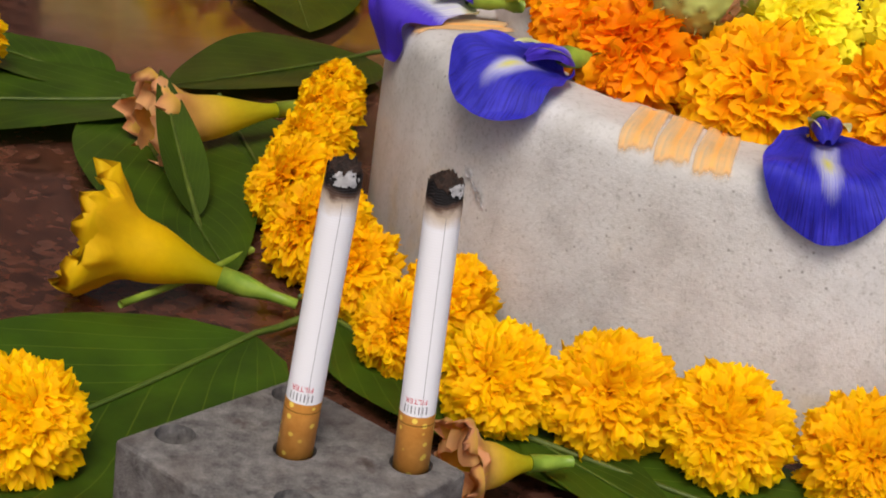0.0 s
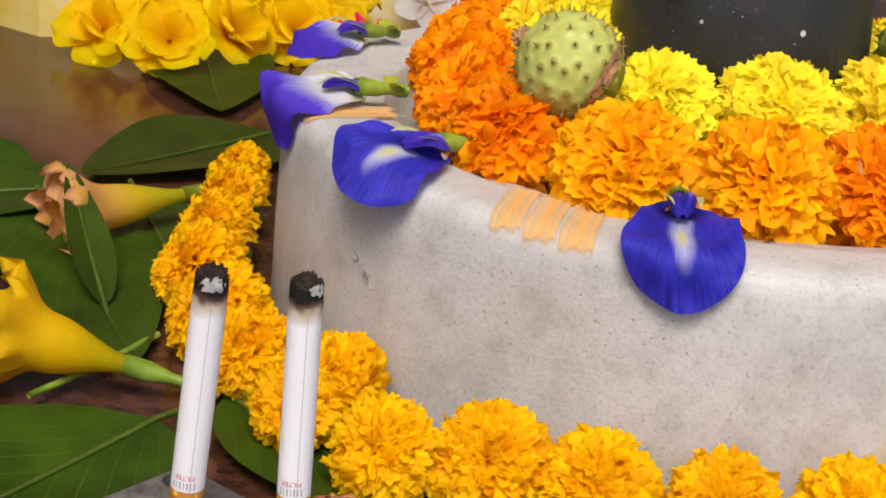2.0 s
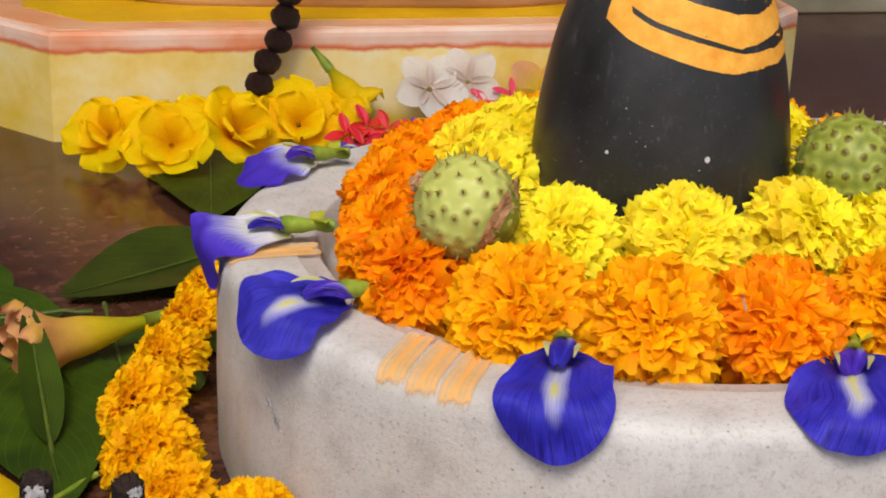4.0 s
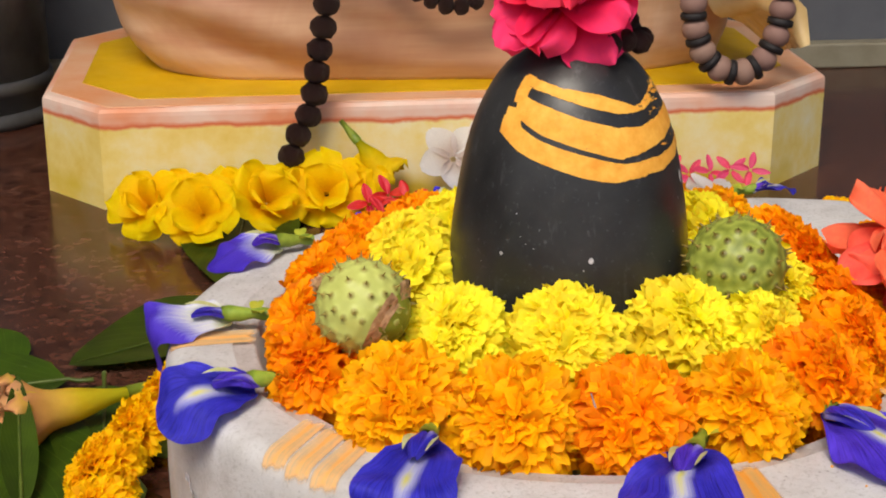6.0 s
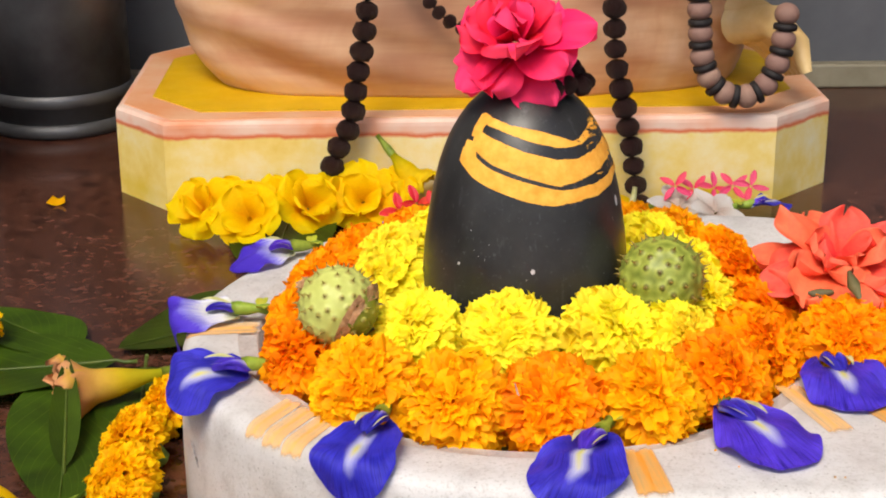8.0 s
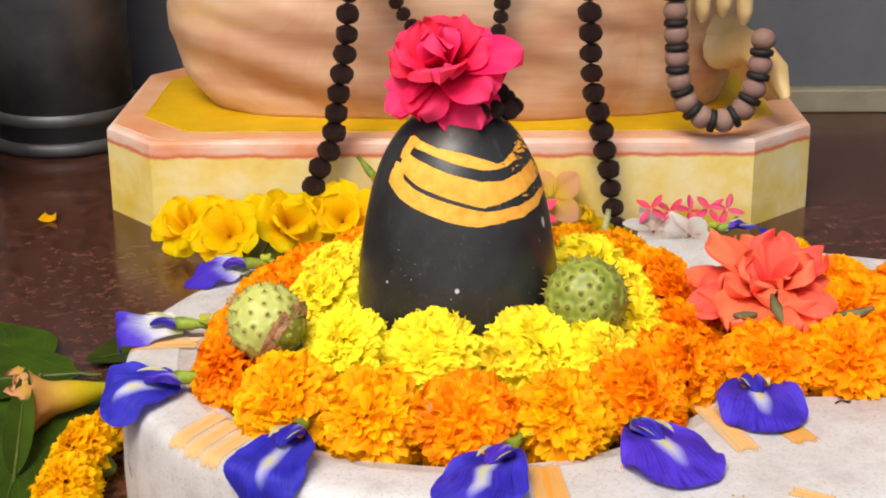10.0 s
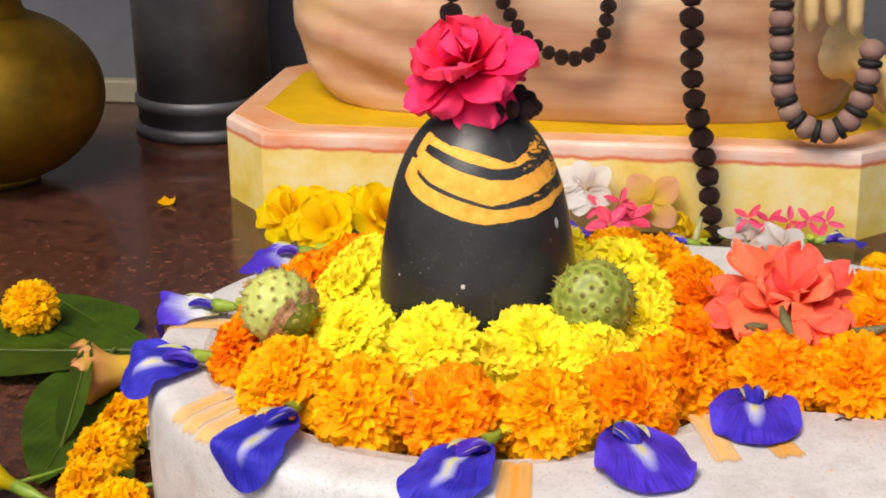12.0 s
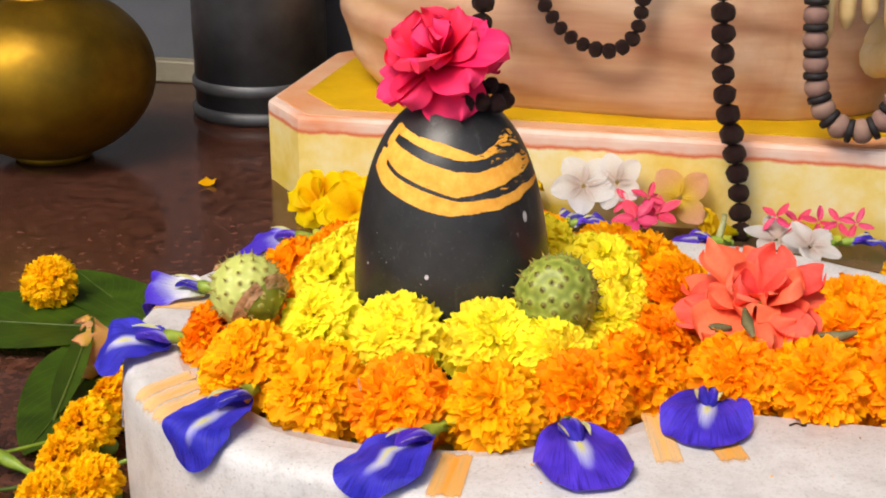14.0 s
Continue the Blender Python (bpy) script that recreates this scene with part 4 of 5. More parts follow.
def bead_string(points, R, label, name="bead_strand"):
    """Seed beads threaded along a line of points."""
    pts = [Vector(p) for p in points]
    ob = thing(name, Matrix.Translation(pts[-1]), label, "bead strand")
    acc, step, k = 0.0, R * 1.78, 0
    line = []
    for a, b in zip(pts, pts[1:]):
        for i in range(40):
            line.append(a.lerp(b, i / 40))
    last = line[0]
    spots = [last]
    for q in line[1:]:
        acc += (q - last).length
        last = q
        if acc >= step:
            spots.append(q)
            acc = 0.0
    rnd = random.Random(len(spots))
    for i, q in enumerate(spots):
        d = (spots[min(i + 1, len(spots) - 1)] - spots[max(i - 1, 0)]).normalized()
        part("bead", BEADS[i % 4], ob, m=aim(q - pts[-1], d, rnd.uniform(0, 6)) @ Matrix.Scale(R * rnd.uniform(0.92, 1.06), 4))
    V, F = tube([p - pts[-1] for p in pts], [0.0009] * len(pts), 6)
    part("thread", mesh_of("thread", V, F, INK), ob)
    return ob


def curve(points, n=24):
    """A smooth line through points."""
    p = [Vector(q) for q in points]
    p = [p[0] * 2 - p[1]] + p + [p[-1] * 2 - p[-2]]
    out = []
    for i in range(1, len(p) - 2):
        for k in range(n):
            t = k / n
            a, b, c, d = p[i - 1], p[i], p[i + 1], p[i + 2]
            out.append(0.5 * ((2 * b) + (c - a) * t + (2 * a - 5 * b + 4 * c - d) * t * t + (3 * b - a - 3 * c + d) * t ** 3))
    out.append(p[-2])
    return out


bead_string(curve([(0.0110, -0.0185, 0.1965), (0.0165, -0.015, 0.1970), (0.0230, -0.012, 0.1955), (0.0262, -0.004, 0.1955), (0.0210, 0.004, 0.1985)], 6), 0.0042, "cluster of dark brown seed beads on the black stone", "bead_cluster")
bead_string(curve([(0.0135, -0.0095, 0.2035), (0.0185, -0.009, 0.2030), (0.0225, -0.004, 0.2025)], 6), 0.0042, "dark brown seed beads under the pink rose", "bead_cluster")
bead_string(curve([(-0.074, 0.402, 0.290), (-0.079, 0.393, 0.160), (-0.088, 0.392, 0.099), (-0.093, 0.392, 0.069), (-0.103, 0.391, 0.049), (-0.108, 0.390, 0.030), (-0.104, 0.386, 0.012), (-0.088, 0.380, 0.009)]), 0.0080, "long strand of dark brown seed beads hanging before the plinth")
bead_string(curve([(0.084, 0.402, 0.290), (0.089, 0.393, 0.163), (0.092, 0.392, 0.111), (0.098, 0.392, 0.081), (0.104, 0.391, 0.051), (0.108, 0.389, 0.022), (0.110, 0.380, 0.009)]), 0.0080, "long strand of dark brown seed beads hanging before the plinth")
bead_string(curve([(-0.085, 0.430, 0.255), (-0.058, 0.430, 0.185), (-0.031, 0.430, 0.139), (-0.001, 0.430, 0.123), (0.021, 0.430, 0.131), (0.029, 0.430, 0.160), (0.036, 0.430, 0.255)]), 0.0056, "short looped strand of dark brown seed beads on the robe")

# ---------------------------------------------------------------- plinth and statue
X0, X1, Y0, Y1, PH = -0.268, 0.260, 0.408, 0.672, 0.066
C, D = 0.041, 0.047
outline = [(X0 + C, Y0), (X1 - 1.2 * C, Y0), (X1, Y0 + D), (X1, Y1 - D), (X1 - C, Y1), (X0 + C, Y1), (X0, Y1 - D), (X0, Y0 + D)]


def slab(outline, z0, z1, bevel, mat, name):
    bm = bmesh.new()
    bottom = [bm.verts.new((x, y, z0)) for x, y in outline]
    top = [bm.verts.new((x, y, z1)) for x, y in outline]
    n = len(outline)
    bm.faces.new(list(reversed(bottom)))
    bm.faces.new(top)
    for i in range(n):
        bm.faces.new((bottom[i], bottom[(i + 1) % n], top[(i + 1) % n], top[i]))
    bmesh.ops.bevel(bm, geom=[e for e in bm.edges if abs(e.verts[0].co.z - z1) < 1e-6 and abs(e.verts[1].co.z - z1) < 1e-6], offset=bevel, segments=3, affect="EDGES", profile=0.6)
    return bm_mesh(name, bm, mat, False)


def shrink(outline, d):
    cx, cy = sum(p[0] for p in outline) / len(outline), sum(p[1] for p in outline) / len(outline)
    return [(x - math.copysign(d, x - cx) * (1 if abs(x - cx) > 0.1 else 0.5), y - math.copysign(d, y - cy)) for x, y in outline]


plinth = thing("plinth", pose(0, 0, 0), "pale yellow painted plinth with salmon edge under the statue", "plinth")
part("body", slab(outline, 0, PH, 0.005, PLINTH, "plinth_body"), plinth)
part("rim", slab(shrink(outline, 0.0055), PH - 0.002, PH + 0.0006, 0.0002, PLINTH_RIM, "plinth_rim"), plinth, "salmon and white painted rim")
part("top", slab(shrink(outline, 0.024), PH - 0.002, PH + 0.0012, 0.0002, PLINTH_TOP, "plinth_top"), plinth, "strong yellow painted top")


def robe_form(nu=110, nv=64):
    """The robed lap: cross-sections that swell above the plinth, drawn into slanting folds."""
    zs = [PH + 0.001, 0.080, 0.095, 0.120, 0.150, 0.180, 0.210, 0.240, 0.262, 0.270]
    x0 = [-0.218, -0.232, -0.242, -0.249, -0.251, -0.246, -0.225, -0.180, -0.110, -0.04]
    x1 = [0.204, 0.212, 0.218, 0.222, 0.220, 0.210, 0.190, 0.150, 0.090, 0.02]
    y0 = [0.442, 0.436, 0.432, 0.428, 0.428, 0.434, 0.448, 0.475, 0.520, 0.56]
    V = []
    for j in range(nv):
        z = zs[0] + (zs[-1] - zs[0]) * j / (nv - 1)
        a, b, f = (float(np.interp(z, zs, q)) for q in (x0, x1, y0))
        cx, cy, rx, ry = (a + b) / 2, 0.54, (b - a) / 2, 0.54 - f
        for i in range(nu):
            t = 2 * math.pi * i / nu
            c, s = math.cos(t), math.sin(t)
            x, y = math.copysign(abs(c) ** 0.72, c), math.copysign(abs(s) ** 0.72, s)
            k = 0.050 * noise.noise((x * 1.6, y * 1.2, z * 34 + 2.2 * x)) + 0.020 * noise.noise((x * 3, y * 2, z * 80 + 6 * x)) + 0.03 * noise.noise((x * 1.3 + 4, y, z * 9))
            V.append((cx + rx * x * (1 + 0.35 * k), cy + min(ry, 0.115) * y * (1 + 1.2 * k), z))
    F = grid_faces(nu, nv, 0, True)
    F.append(tuple(range((nv - 1) * nu, nv * nu)))
    F.append(tuple(reversed(range(nu))))
    return V, F


robe = robe_form()
fingers = []
for i, (x, z0, dx) in enumerate([(0.1565, 0.138, 0.004), (0.1715, 0.149, 0.002), (0.187, 0.153, 0.0), (0.203, 0.147, -0.002)]):
    fingers.append(tube([(x + dx, 0.430, 0.235), (x + dx * 0.5, 0.412, 0.205), (x, 0.403, 0.178), (x, 0.400, z0 + 0.010), (x, 0.401, z0 + 0.003), (x, 0.402, z0)], [0.0085, 0.0078, 0.0072, 0.0062, 0.0046, 0.002], 12))
fingers.append(tube([(0.16, 0.44, 0.27), (0.16, 0.435, 0.245), (0.162, 0.43, 0.222)], [0.03, 0.034, 0.024], 16))
for i in range(5):
    y = 0.405 + 0.008 * i
    fingers.append(tube([(0.196, y + 0.06, 0.116 + 0.012 * (i % 2)), (0.216, y + 0.022, 0.112 - 0.004 * i + 0.012), (0.232 - 0.001 * i, y + 0.006, 0.098 - 0.004 * i + 0.012), (0.238 - 0.001 * i, y, 0.086 - 0.002 * i + 0.006)], [0.016, 0.013, 0.0095, 0.004], 12))
V, F = join(robe, *fingers)
V = [(q[0] * 0.954 + 0.0068, q[1] + 0.020, q[2]) for q in V]
nrobe = len(robe[1])
me = mesh_of("statue", V, F, [ROBE, SKIN])
me.polygons.foreach_set("material_index", [0 if i < nrobe else 1 for i in range(len(F))])
statue = new("statue", me)
tagged(statue, "seated painted statue in a salmon robe on its plinth", "statue")

# carved pinkish bead loop that hangs from the statue
loop = curve([(0.150, 0.416, 0.225), (0.150, 0.408, 0.164), (0.152, 0.406, 0.130), (0.154, 0.405, 0.110), (0.163, 0.404, 0.090), (0.180, 0.403, 0.081), (0.198, 0.404, 0.087), (0.209, 0.405, 0.110), (0.213, 0.408, 0.144)], 20)
carved = thing("carved_bead_loop", Matrix.Translation((0.180, 0.405, 0.08)), "pinkish carved bead loop with black rings", "bead loop")
bm = bmesh.new()
bmesh.ops.create_icosphere(bm, subdivisions=3, radius=1.0)
CB = bm_mesh("carved_bead", bm, CARVED)
V, F = lathe([(0.80, -0.30), (1.0, -0.24), (1.05, 0.0), (1.0, 0.24), (0.80, 0.30)], 20)
CR = mesh_of("black_ring", V, F, INK)
o0 = Vector((0.180, 0.405, 0.08))
acc, last, nb = 0.0, loop[0], 0
for i, q in enumerate(loop[1:]):
    acc += (q - last).length
    last = q
    if acc > 0.0075:
        acc = 0
        d = (loop[min(i + 3, len(loop) - 1)] - loop[max(i - 2, 0)]).normalized()
        if nb % 2:
            part("black_ring", CR, carved, m=aim(q - o0, d) @ Matrix.Scale(0.0082, 4))
        else:
            part("bead", CB, carved, m=aim(q - o0, d) @ Matrix.Diagonal((0.0088, 0.0088, 0.0080, 1)))
        nb += 1

# ---------------------------------------------------------------- vessels
vessel = thing("steel_vessel", pose(-0.352, 0.658, 0) @ Matrix.Scale(0.87, 4), "tall dull steel vessel with ribbed foot on the floor", "vessel")
V, F = lathe([(0.0700, 0.012), (0.0705, 0.20), (0.0725, 0.36), (0.0705, 0.36), (0.0685, 0.05), (0.001, 0.05)], 72)
part("body", mesh_of("vessel_body", V, F, STEEL), vessel)
V, F = lathe([(0.066, 0.0), (0.0735, 0.001), (0.0745, 0.006), (0.0735, 0.011), (0.0702, 0.014)], 72)
part("foot_ring", mesh_of("vessel_foot", V, F, STEEL), vessel)
V, F = lathe([(0.0702, 0.029), (0.0725, 0.031), (0.0732, 0.0355), (0.0725, 0.040), (0.0702, 0.042)], 72, False)
part("rib", mesh_of("vessel_rib", V, F, STEEL), vessel)
V, F = lathe([(0.0725, 0.358), (0.0765, 0.361), (0.0775, 0.366), (0.0765, 0.371), (0.0705, 0.371), (0.0705, 0.359)], 72, False)
part("rim", mesh_of("vessel_rim", V, F, STEEL), vessel)
pot = thing("brass_pot", pose(-0.469, 0.472, 0) @ Matrix.Scale(0.88, 4), "round worn brass water pot on the granite floor", "pot")
prof = [(0.034, 0.006)] + [(0.102 * math.cos(a), 0.082 + 0.081 * math.sin(a)) for a in np.linspace(-1.20, 1.20, 38)]
V, F = lathe(prof, 88)
part("belly", mesh_of("pot_belly", V, F, BRASS), pot)
V, F = lathe([(0.028, 0.0), (0.035, 0.0008), (0.038, 0.004), (0.037, 0.0105)], 60)
part("foot", mesh_of("pot_foot", V, F, BRASS), pot)
V, F = lathe([(0.038, 0.157), (0.034, 0.164), (0.034, 0.176), (0.031, 0.176), (0.031, 0.158)], 60, False)
part("neck", mesh_of("pot_neck", V, F, BRASS), pot)
V, F = lathe([(0.033, 0.174), (0.052, 0.187), (0.054, 0.190), (0.051, 0.191), (0.032, 0.177)], 60, False)
part("lip", mesh_of("pot_lip", V, F, BRASS), pot)


# ---------------------------------------------------------------- leaves
def leaf(p, tip, W, curl, seed, label="broad glossy green leaf lying on the floor", fold=0.10, stem=0.012):
    rnd = random.Random(seed)
    a, b = Vector((p[0], p[1], p[2])), Vector((tip[0], tip[1], tip[2]))
    d = b - a
    L = d.length
    head = math.atan2(d.y, d.x)
    ob = thing("leaf", Matrix.Translation(a) @ Matrix.Rotation(head, 4, "Z") @ Matrix.Rotation(-math.asin(max(-1, min(1, d.z / L))), 4, "Y"), label, "leaf", "green leaves")
    nu, nv = 13, 22
    V, U = [], []
    ph = rnd.uniform(0, 6)
    for j in range(nv):
        s = j / (nv - 1)
        w = W / 2 * math.sin(math.pi * s ** 0.80) ** 0.75 * (1 - 0.25 * s) + 0.0002
        for k in range(nu):
            u = 2 * k / (nu - 1) - 1
            z = curl * L * (s - 0.5) ** 2 * 0.3 + fold * w * abs(u) + 0.05 * w * math.sin(7 * s + 2 * u + ph) * abs(u)
            V.append((s * L, u * w, z))
            U.append(((u + 1) / 2, s))
    part("blade", mesh_of("leaf_blade", V, grid_faces(nu, nv), LEAF, U), ob)
    pts = [(-stem, 0, 0.002), (-stem * 0.4, 0, 0.002)] + [(s * L, 0, curl * L * (s - 0.5) ** 2 * 0.3 + 0.0006) for s in np.linspace(0, 0.96, 10)]
    V, F = tube(pts, [0.0012, 0.0012] + list(np.linspace(0.0010, 0.0002, 10)), 7)
    part("midrib", mesh_of("leaf_midrib", V, F, RIB), ob, "pale green midrib and stalk")
    return ob


leaf((-0.213, -0.085, 0.0025), (-0.345, -0.200, 0.004), 0.100, 0.2, 1, stem=0.026)
leaf((-0.190, -0.070, 0.004), (-0.120, -0.185, 0.003), 0.060, 0.1, 2)
leaf((-0.222, 0.002, 0.004), (-0.231, 0.070, 0.034), 0.017, 0.3, 3, "narrow green leaf standing against other leaves", 0.5)
leaf((-0.125, 0.215, 0.003), (-0.220, 0.148, 0.004), 0.085, 0.1, 4)
leaf((-0.135, 0.400, 0.003), (-0.146, 0.246, 0.004), 0.080, 0.1, 5)
leaf((-0.218, 0.128, 0.003), (-0.400, 0.112, 0.004), 0.105, 0.2, 6)
leaf((-0.238, 0.112, 0.005), (-0.216, -0.045, 0.004), 0.068, 0.1, 7)
leaf((-0.200, 0.120, 0.005), (-0.190, 0.010, 0.004), 0.055, 0.1, 8)
leaf((-0.245, 0.150, 0.003), (-0.315, 0.208, 0.006), 0.060, 0.1, 9)
leaf((-0.150, -0.140, 0.003), (-0.040, -0.230, 0.003), 0.060, 0.1, 10)


# ---------------------------------------------------------------- trumpet flowers
def trumpet(mouth, tail, R, mat, seed, label, green=True):
    """A trumpet flower that lies on its side, its waved mouth at one end."""
    rnd = random.Random(seed)
    a, b = Vector(tail), Vector(mouth)
    L = (b - a).length
    ob = thing("trumpet_flower", aim(a, b - a, rnd.uniform(0, 6)), label, "flower", "trumpet flowers")
    n, nv = 40, 22
    V, U = [], []
    for j in range(nv):
        s = j / (nv - 1)
        r = R * (0.14 + 0.30 * smoothstep(0.15, 0.65, s) + 0.56 * smoothstep(0.62, 1.0, s) ** 1.3)
        for i in range(n):
            t = 2 * math.pi * i / n
            e = smoothstep(0.62, 1, s)
            lobe = 1 + 0.10 * math.cos(5 * t) * e + 0.10 * math.sin(9 * t + 2) * e * e + 0.10 * noise.noise((3 * math.cos(t), 3 * math.sin(t), 4 * s + seed)) * e - 0.20 * smoothstep(0.88, 1, s)
            z = s * L + 0.12 * R * math.cos(5 * t + 0.6) * e + 0.12 * R * math.sin(11 * t) * e * e
            V.append((r * lobe * math.cos(t), r * lobe * math.sin(t), z))
            U.append((i / n, 0.10 + 0.9 * s))
    m = nv
    for j in range(1, 8):
        s = 1 - j / 8 * 0.55
        r = R * (0.14 + 0.30 * smoothstep(0.15, 0.65, s) + 0.56 * smoothstep(0.62, 1.0, s) ** 1.3) - 0.0006 - 0.0012 * (j > 1)
        for i in range(n):
            t = 2 * math.pi * i / n
            lobe = 1 + 0.16 * math.cos(5 * t) * smoothstep(0.6, 1, s)
            V.append((max(0.0004, r) * lobe * math.cos(t), max(0.0004, r) * lobe * math.sin(t), s * L))
            U.append((i / n, 0.45 + 0.3 * s))
    for i in range(3):
        W, Q = [], []
        a0 = i * 2.1 + rnd.uniform(-0.3, 0.3)
        for j in range(9):
            s = j / 8
            for k in range(7):
                u = k / 6 - 0.5
                rr = R * (0.30 + 0.44 * math.sin(1.9 * s)) * (1 - 0.5 * smoothstep(0.75, 1, s)) + 0.10 * R * math.sin(9 * u + i + 2 * s)
                W.append((rr * math.cos(a0 + u * 1.9), rr * math.sin(a0 + u * 1.9), L * (0.70 + 0.30 * s) + 0.06 * R * math.sin(9 * u + 3 * s)))
                Q.append((k / 6, 0.5 + 0.5 * s))
        part("inner_petal", mesh_of("inner_petal", W, grid_faces(7, 9), mat, Q), ob)
    part("corolla", mesh_of("corolla", V, grid_faces(n, nv + 7, 0, True), mat, U), ob)
    pts = [(0, 0, -L * 0.32), (0, 0, -L * 0.15), (0, 0, 0), (0, 0, L * 0.16)]
    V, F = tube(pts, [0.0016, 0.0018, R * 0.16, R * 0.17], 10)
    part("calyx", mesh_of("trumpet_calyx", V, F, STEM), ob, "green stalk and calyx")
    return ob


trumpet((-0.261, -0.050, 0.0215), (-0.2135, -0.062, 0.010), 0.0215, TRUMPET, 1, "golden yellow trumpet flower lying on the floor")
trumpet((-0.236, 0.062, 0.0170), (-0.176, 0.088, 0.018), 0.0195, WILT, 2, "wilting peach and yellow trumpet flower on leaves")
trumpet((-0.177, -0.173, 0.014), (-0.152, -0.168, 0.012), 0.0135, WILT, 3, "peach and yellow trumpet flower under the garland")
for i, (x, y, s) in enumerate([(-0.194, 0.360, 1.0), (-0.161, 0.340, 1.1), (-0.124, 0.362, 1.1), (-0.085, 0.374, 1.1), (-0.150, 0.372, 1.0), (-0.105, 0.382, 0.9), (-0.176, 0.372, 0.9), (-0.064, 0.384, 0.9)]):
    bloom("yellow_flower", (x, y, 0.015), (math.cos(i * 1.9 + 2.6) * 0.5, -0.7, 0.75), 0.026 * s, TRUMPET_FACE, 40 + i, [(4, 62, 0.75, 0.9), (5, 30, 1.0, 1.05)], "bright yellow crumpled flower in a row before the plinth", "flower")
trumpet((-0.046, 0.386, 0.022), (-0.068, 0.392, 0.050), 0.018, TRUMPET, 20, "yellow trumpet flower with its stalk upright before the plinth")


# ---------------------------------------------------------------- small flowers behind the base
def simple_flower(p, axis, R, n, mat, seed, label, width=0.75, tilt=20, name="small_flower"):
    rnd = random.Random(seed)
    ob = thing(name, aim(p, axis, rnd.uniform(0, 6)), label, "flower")
    for i in range(n):
        V, U = [], []
        az = 2 * math.pi * i / n
        for j in range(8):
            s = j / 7
            w = R * width / 2 * math.sin(math.pi * (0.06 + 0.90 * s)) ** 0.7
            for k in range(7):
                u = 2 * k / 6 - 1
                x, y = R * 0.08 + s * R, u * w + 0.1 * R * s * s
                z = math.tan(radians(tilt)) * s * R * (1 - 0.4 * s) + 0.15 * R * u * u * (1 - s) + 0.03 * R * math.sin(5 * u + seed)
                V.append((x * math.cos(az) - y * math.sin(az), x * math.sin(az) + y * math.cos(az), z))
                U.append(((u + 1) / 2, s))
        part("petal", mesh_of("petal", V, grid_faces(7, 8), mat, U), ob)
    return ob


simple_flower((-0.004, 0.390, 0.032), (0.1, -0.7, 0.6), 0.022, 5, WHITE_PETAL, 1, "white five-petalled flower before the plinth", 0.9)
simple_flower((0.020, 0.392, 0.036), (-0.2, -0.8, 0.5), 0.020, 5, WHITE_PETAL, 2, "white five-petalled flower before the plinth", 0.9)
simple_flower((0.135, 0.366, 0.010), (0.1, -0.3, 0.92), 0.021, 5, WHITE_PETAL, 3, "white five-petalled flower on the floor", 0.8)
simple_flower((0.158, 0.352, 0.012), (0.3, -0.3, 0.9), 0.020, 5, WHITE_PETAL, 4, "white five-petalled flower on the floor", 0.8)
simple_flower((0.065, 0.392, 0.028), (0.1, -0.8, 0.4), 0.022, 4, PEACH, 5, "peach and yellow flower before the plinth", 0.9)
simple_flower((0.038, 0.366, 0.018), (-0.1, -0.5, 0.7), 0.016, 5, PINKPAINT, 6, "pink flower among white and peach ones", 0.6)
simple_flower((0.052, 0.374, 0.020), (-0.1, -0.4, 0.8), 0.017, 5, PINKPAINT, 7, "pink flower among white and peach ones", 0.6)
for i, (x, y, z) in enumerate([(0.030, 0.380, 0.026), (0.044, 0.380, 0.030), (0.134, 0.374, 0.024), (0.148, 0.380, 0.020), (0.162, 0.382, 0.020), (0.176, 0.382, 0.021), (0.188, 0.378, 0.022)]):
    simple_flower((x, y, z), (0.3 * math.sin(i * 2.0), -0.6, 0.6), 0.012, 4, PINKPAINT, 20 + i, "tiny bright pink four-petalled flower", 0.42, 10)
for i, (x, y, z) in enumerate([(-0.060, 0.352, 0.016), (-0.048, 0.356, 0.020), (-0.036, 0.352, 0.018), (-0.052, 0.342, 0.012)]):
    simple_flower((x, y, z), (0.3 * math.sin(i * 2.4), -0.6, 0.6), 0.013, 4, RED_PETAL, 30 + i, "small red four-petalled flower before the plinth", 0.5, 14)
trumpet((0.086, 0.370, 0.014), (0.112, 0.376, 0.010), 0.015, TRUMPET, 21, "yellow flower lying on the floor among pink ones")
V, F = tube(curve([(0.094, 0.340, 0.004), (0.097, 0.341, 0.014), (0.100, 0.343, 0.026), (0.101, 0.344, 0.034)], 5), [0.0032 - 0.0001 * k for k in range(16)], 8)
tagged(new("pale_stalk", mesh_of("pale_stalk", V, F, LIP)), "pale greenish white flower stalk standing on the floor", "stalk")
pea_flower((-0.040, 0.322, 0.010), 190, 0.030, 0.028, 0.004, 11, "violet-blue butterfly pea flower on the floor", 0.016, 0.1, -1)
pea_flower((-0.020, 0.345, 0.012), 60, 0.030, 0.026, 0.004, 15, "violet-blue butterfly pea flower on the floor", 0.012, 0.1, -1)
pea_flower((0.108, 0.338, 0.012), 186, 0.030, 0.026, 0.004, 12, "violet-blue butterfly pea flower on the floor", 0.016, 0.1, -1)
pea_flower((0.172, 0.360, 0.010), 8, 0.030, 0.026, 0.004, 13, "violet-blue butterfly pea flower on the floor", 0.016, 0.1, -1)
pea_flower((-0.012, 0.350, 0.012), 10, 0.028, 0.028, 0.006, 14, "violet-blue butterfly pea flower behind the base", 0.012, 0.1, -1)
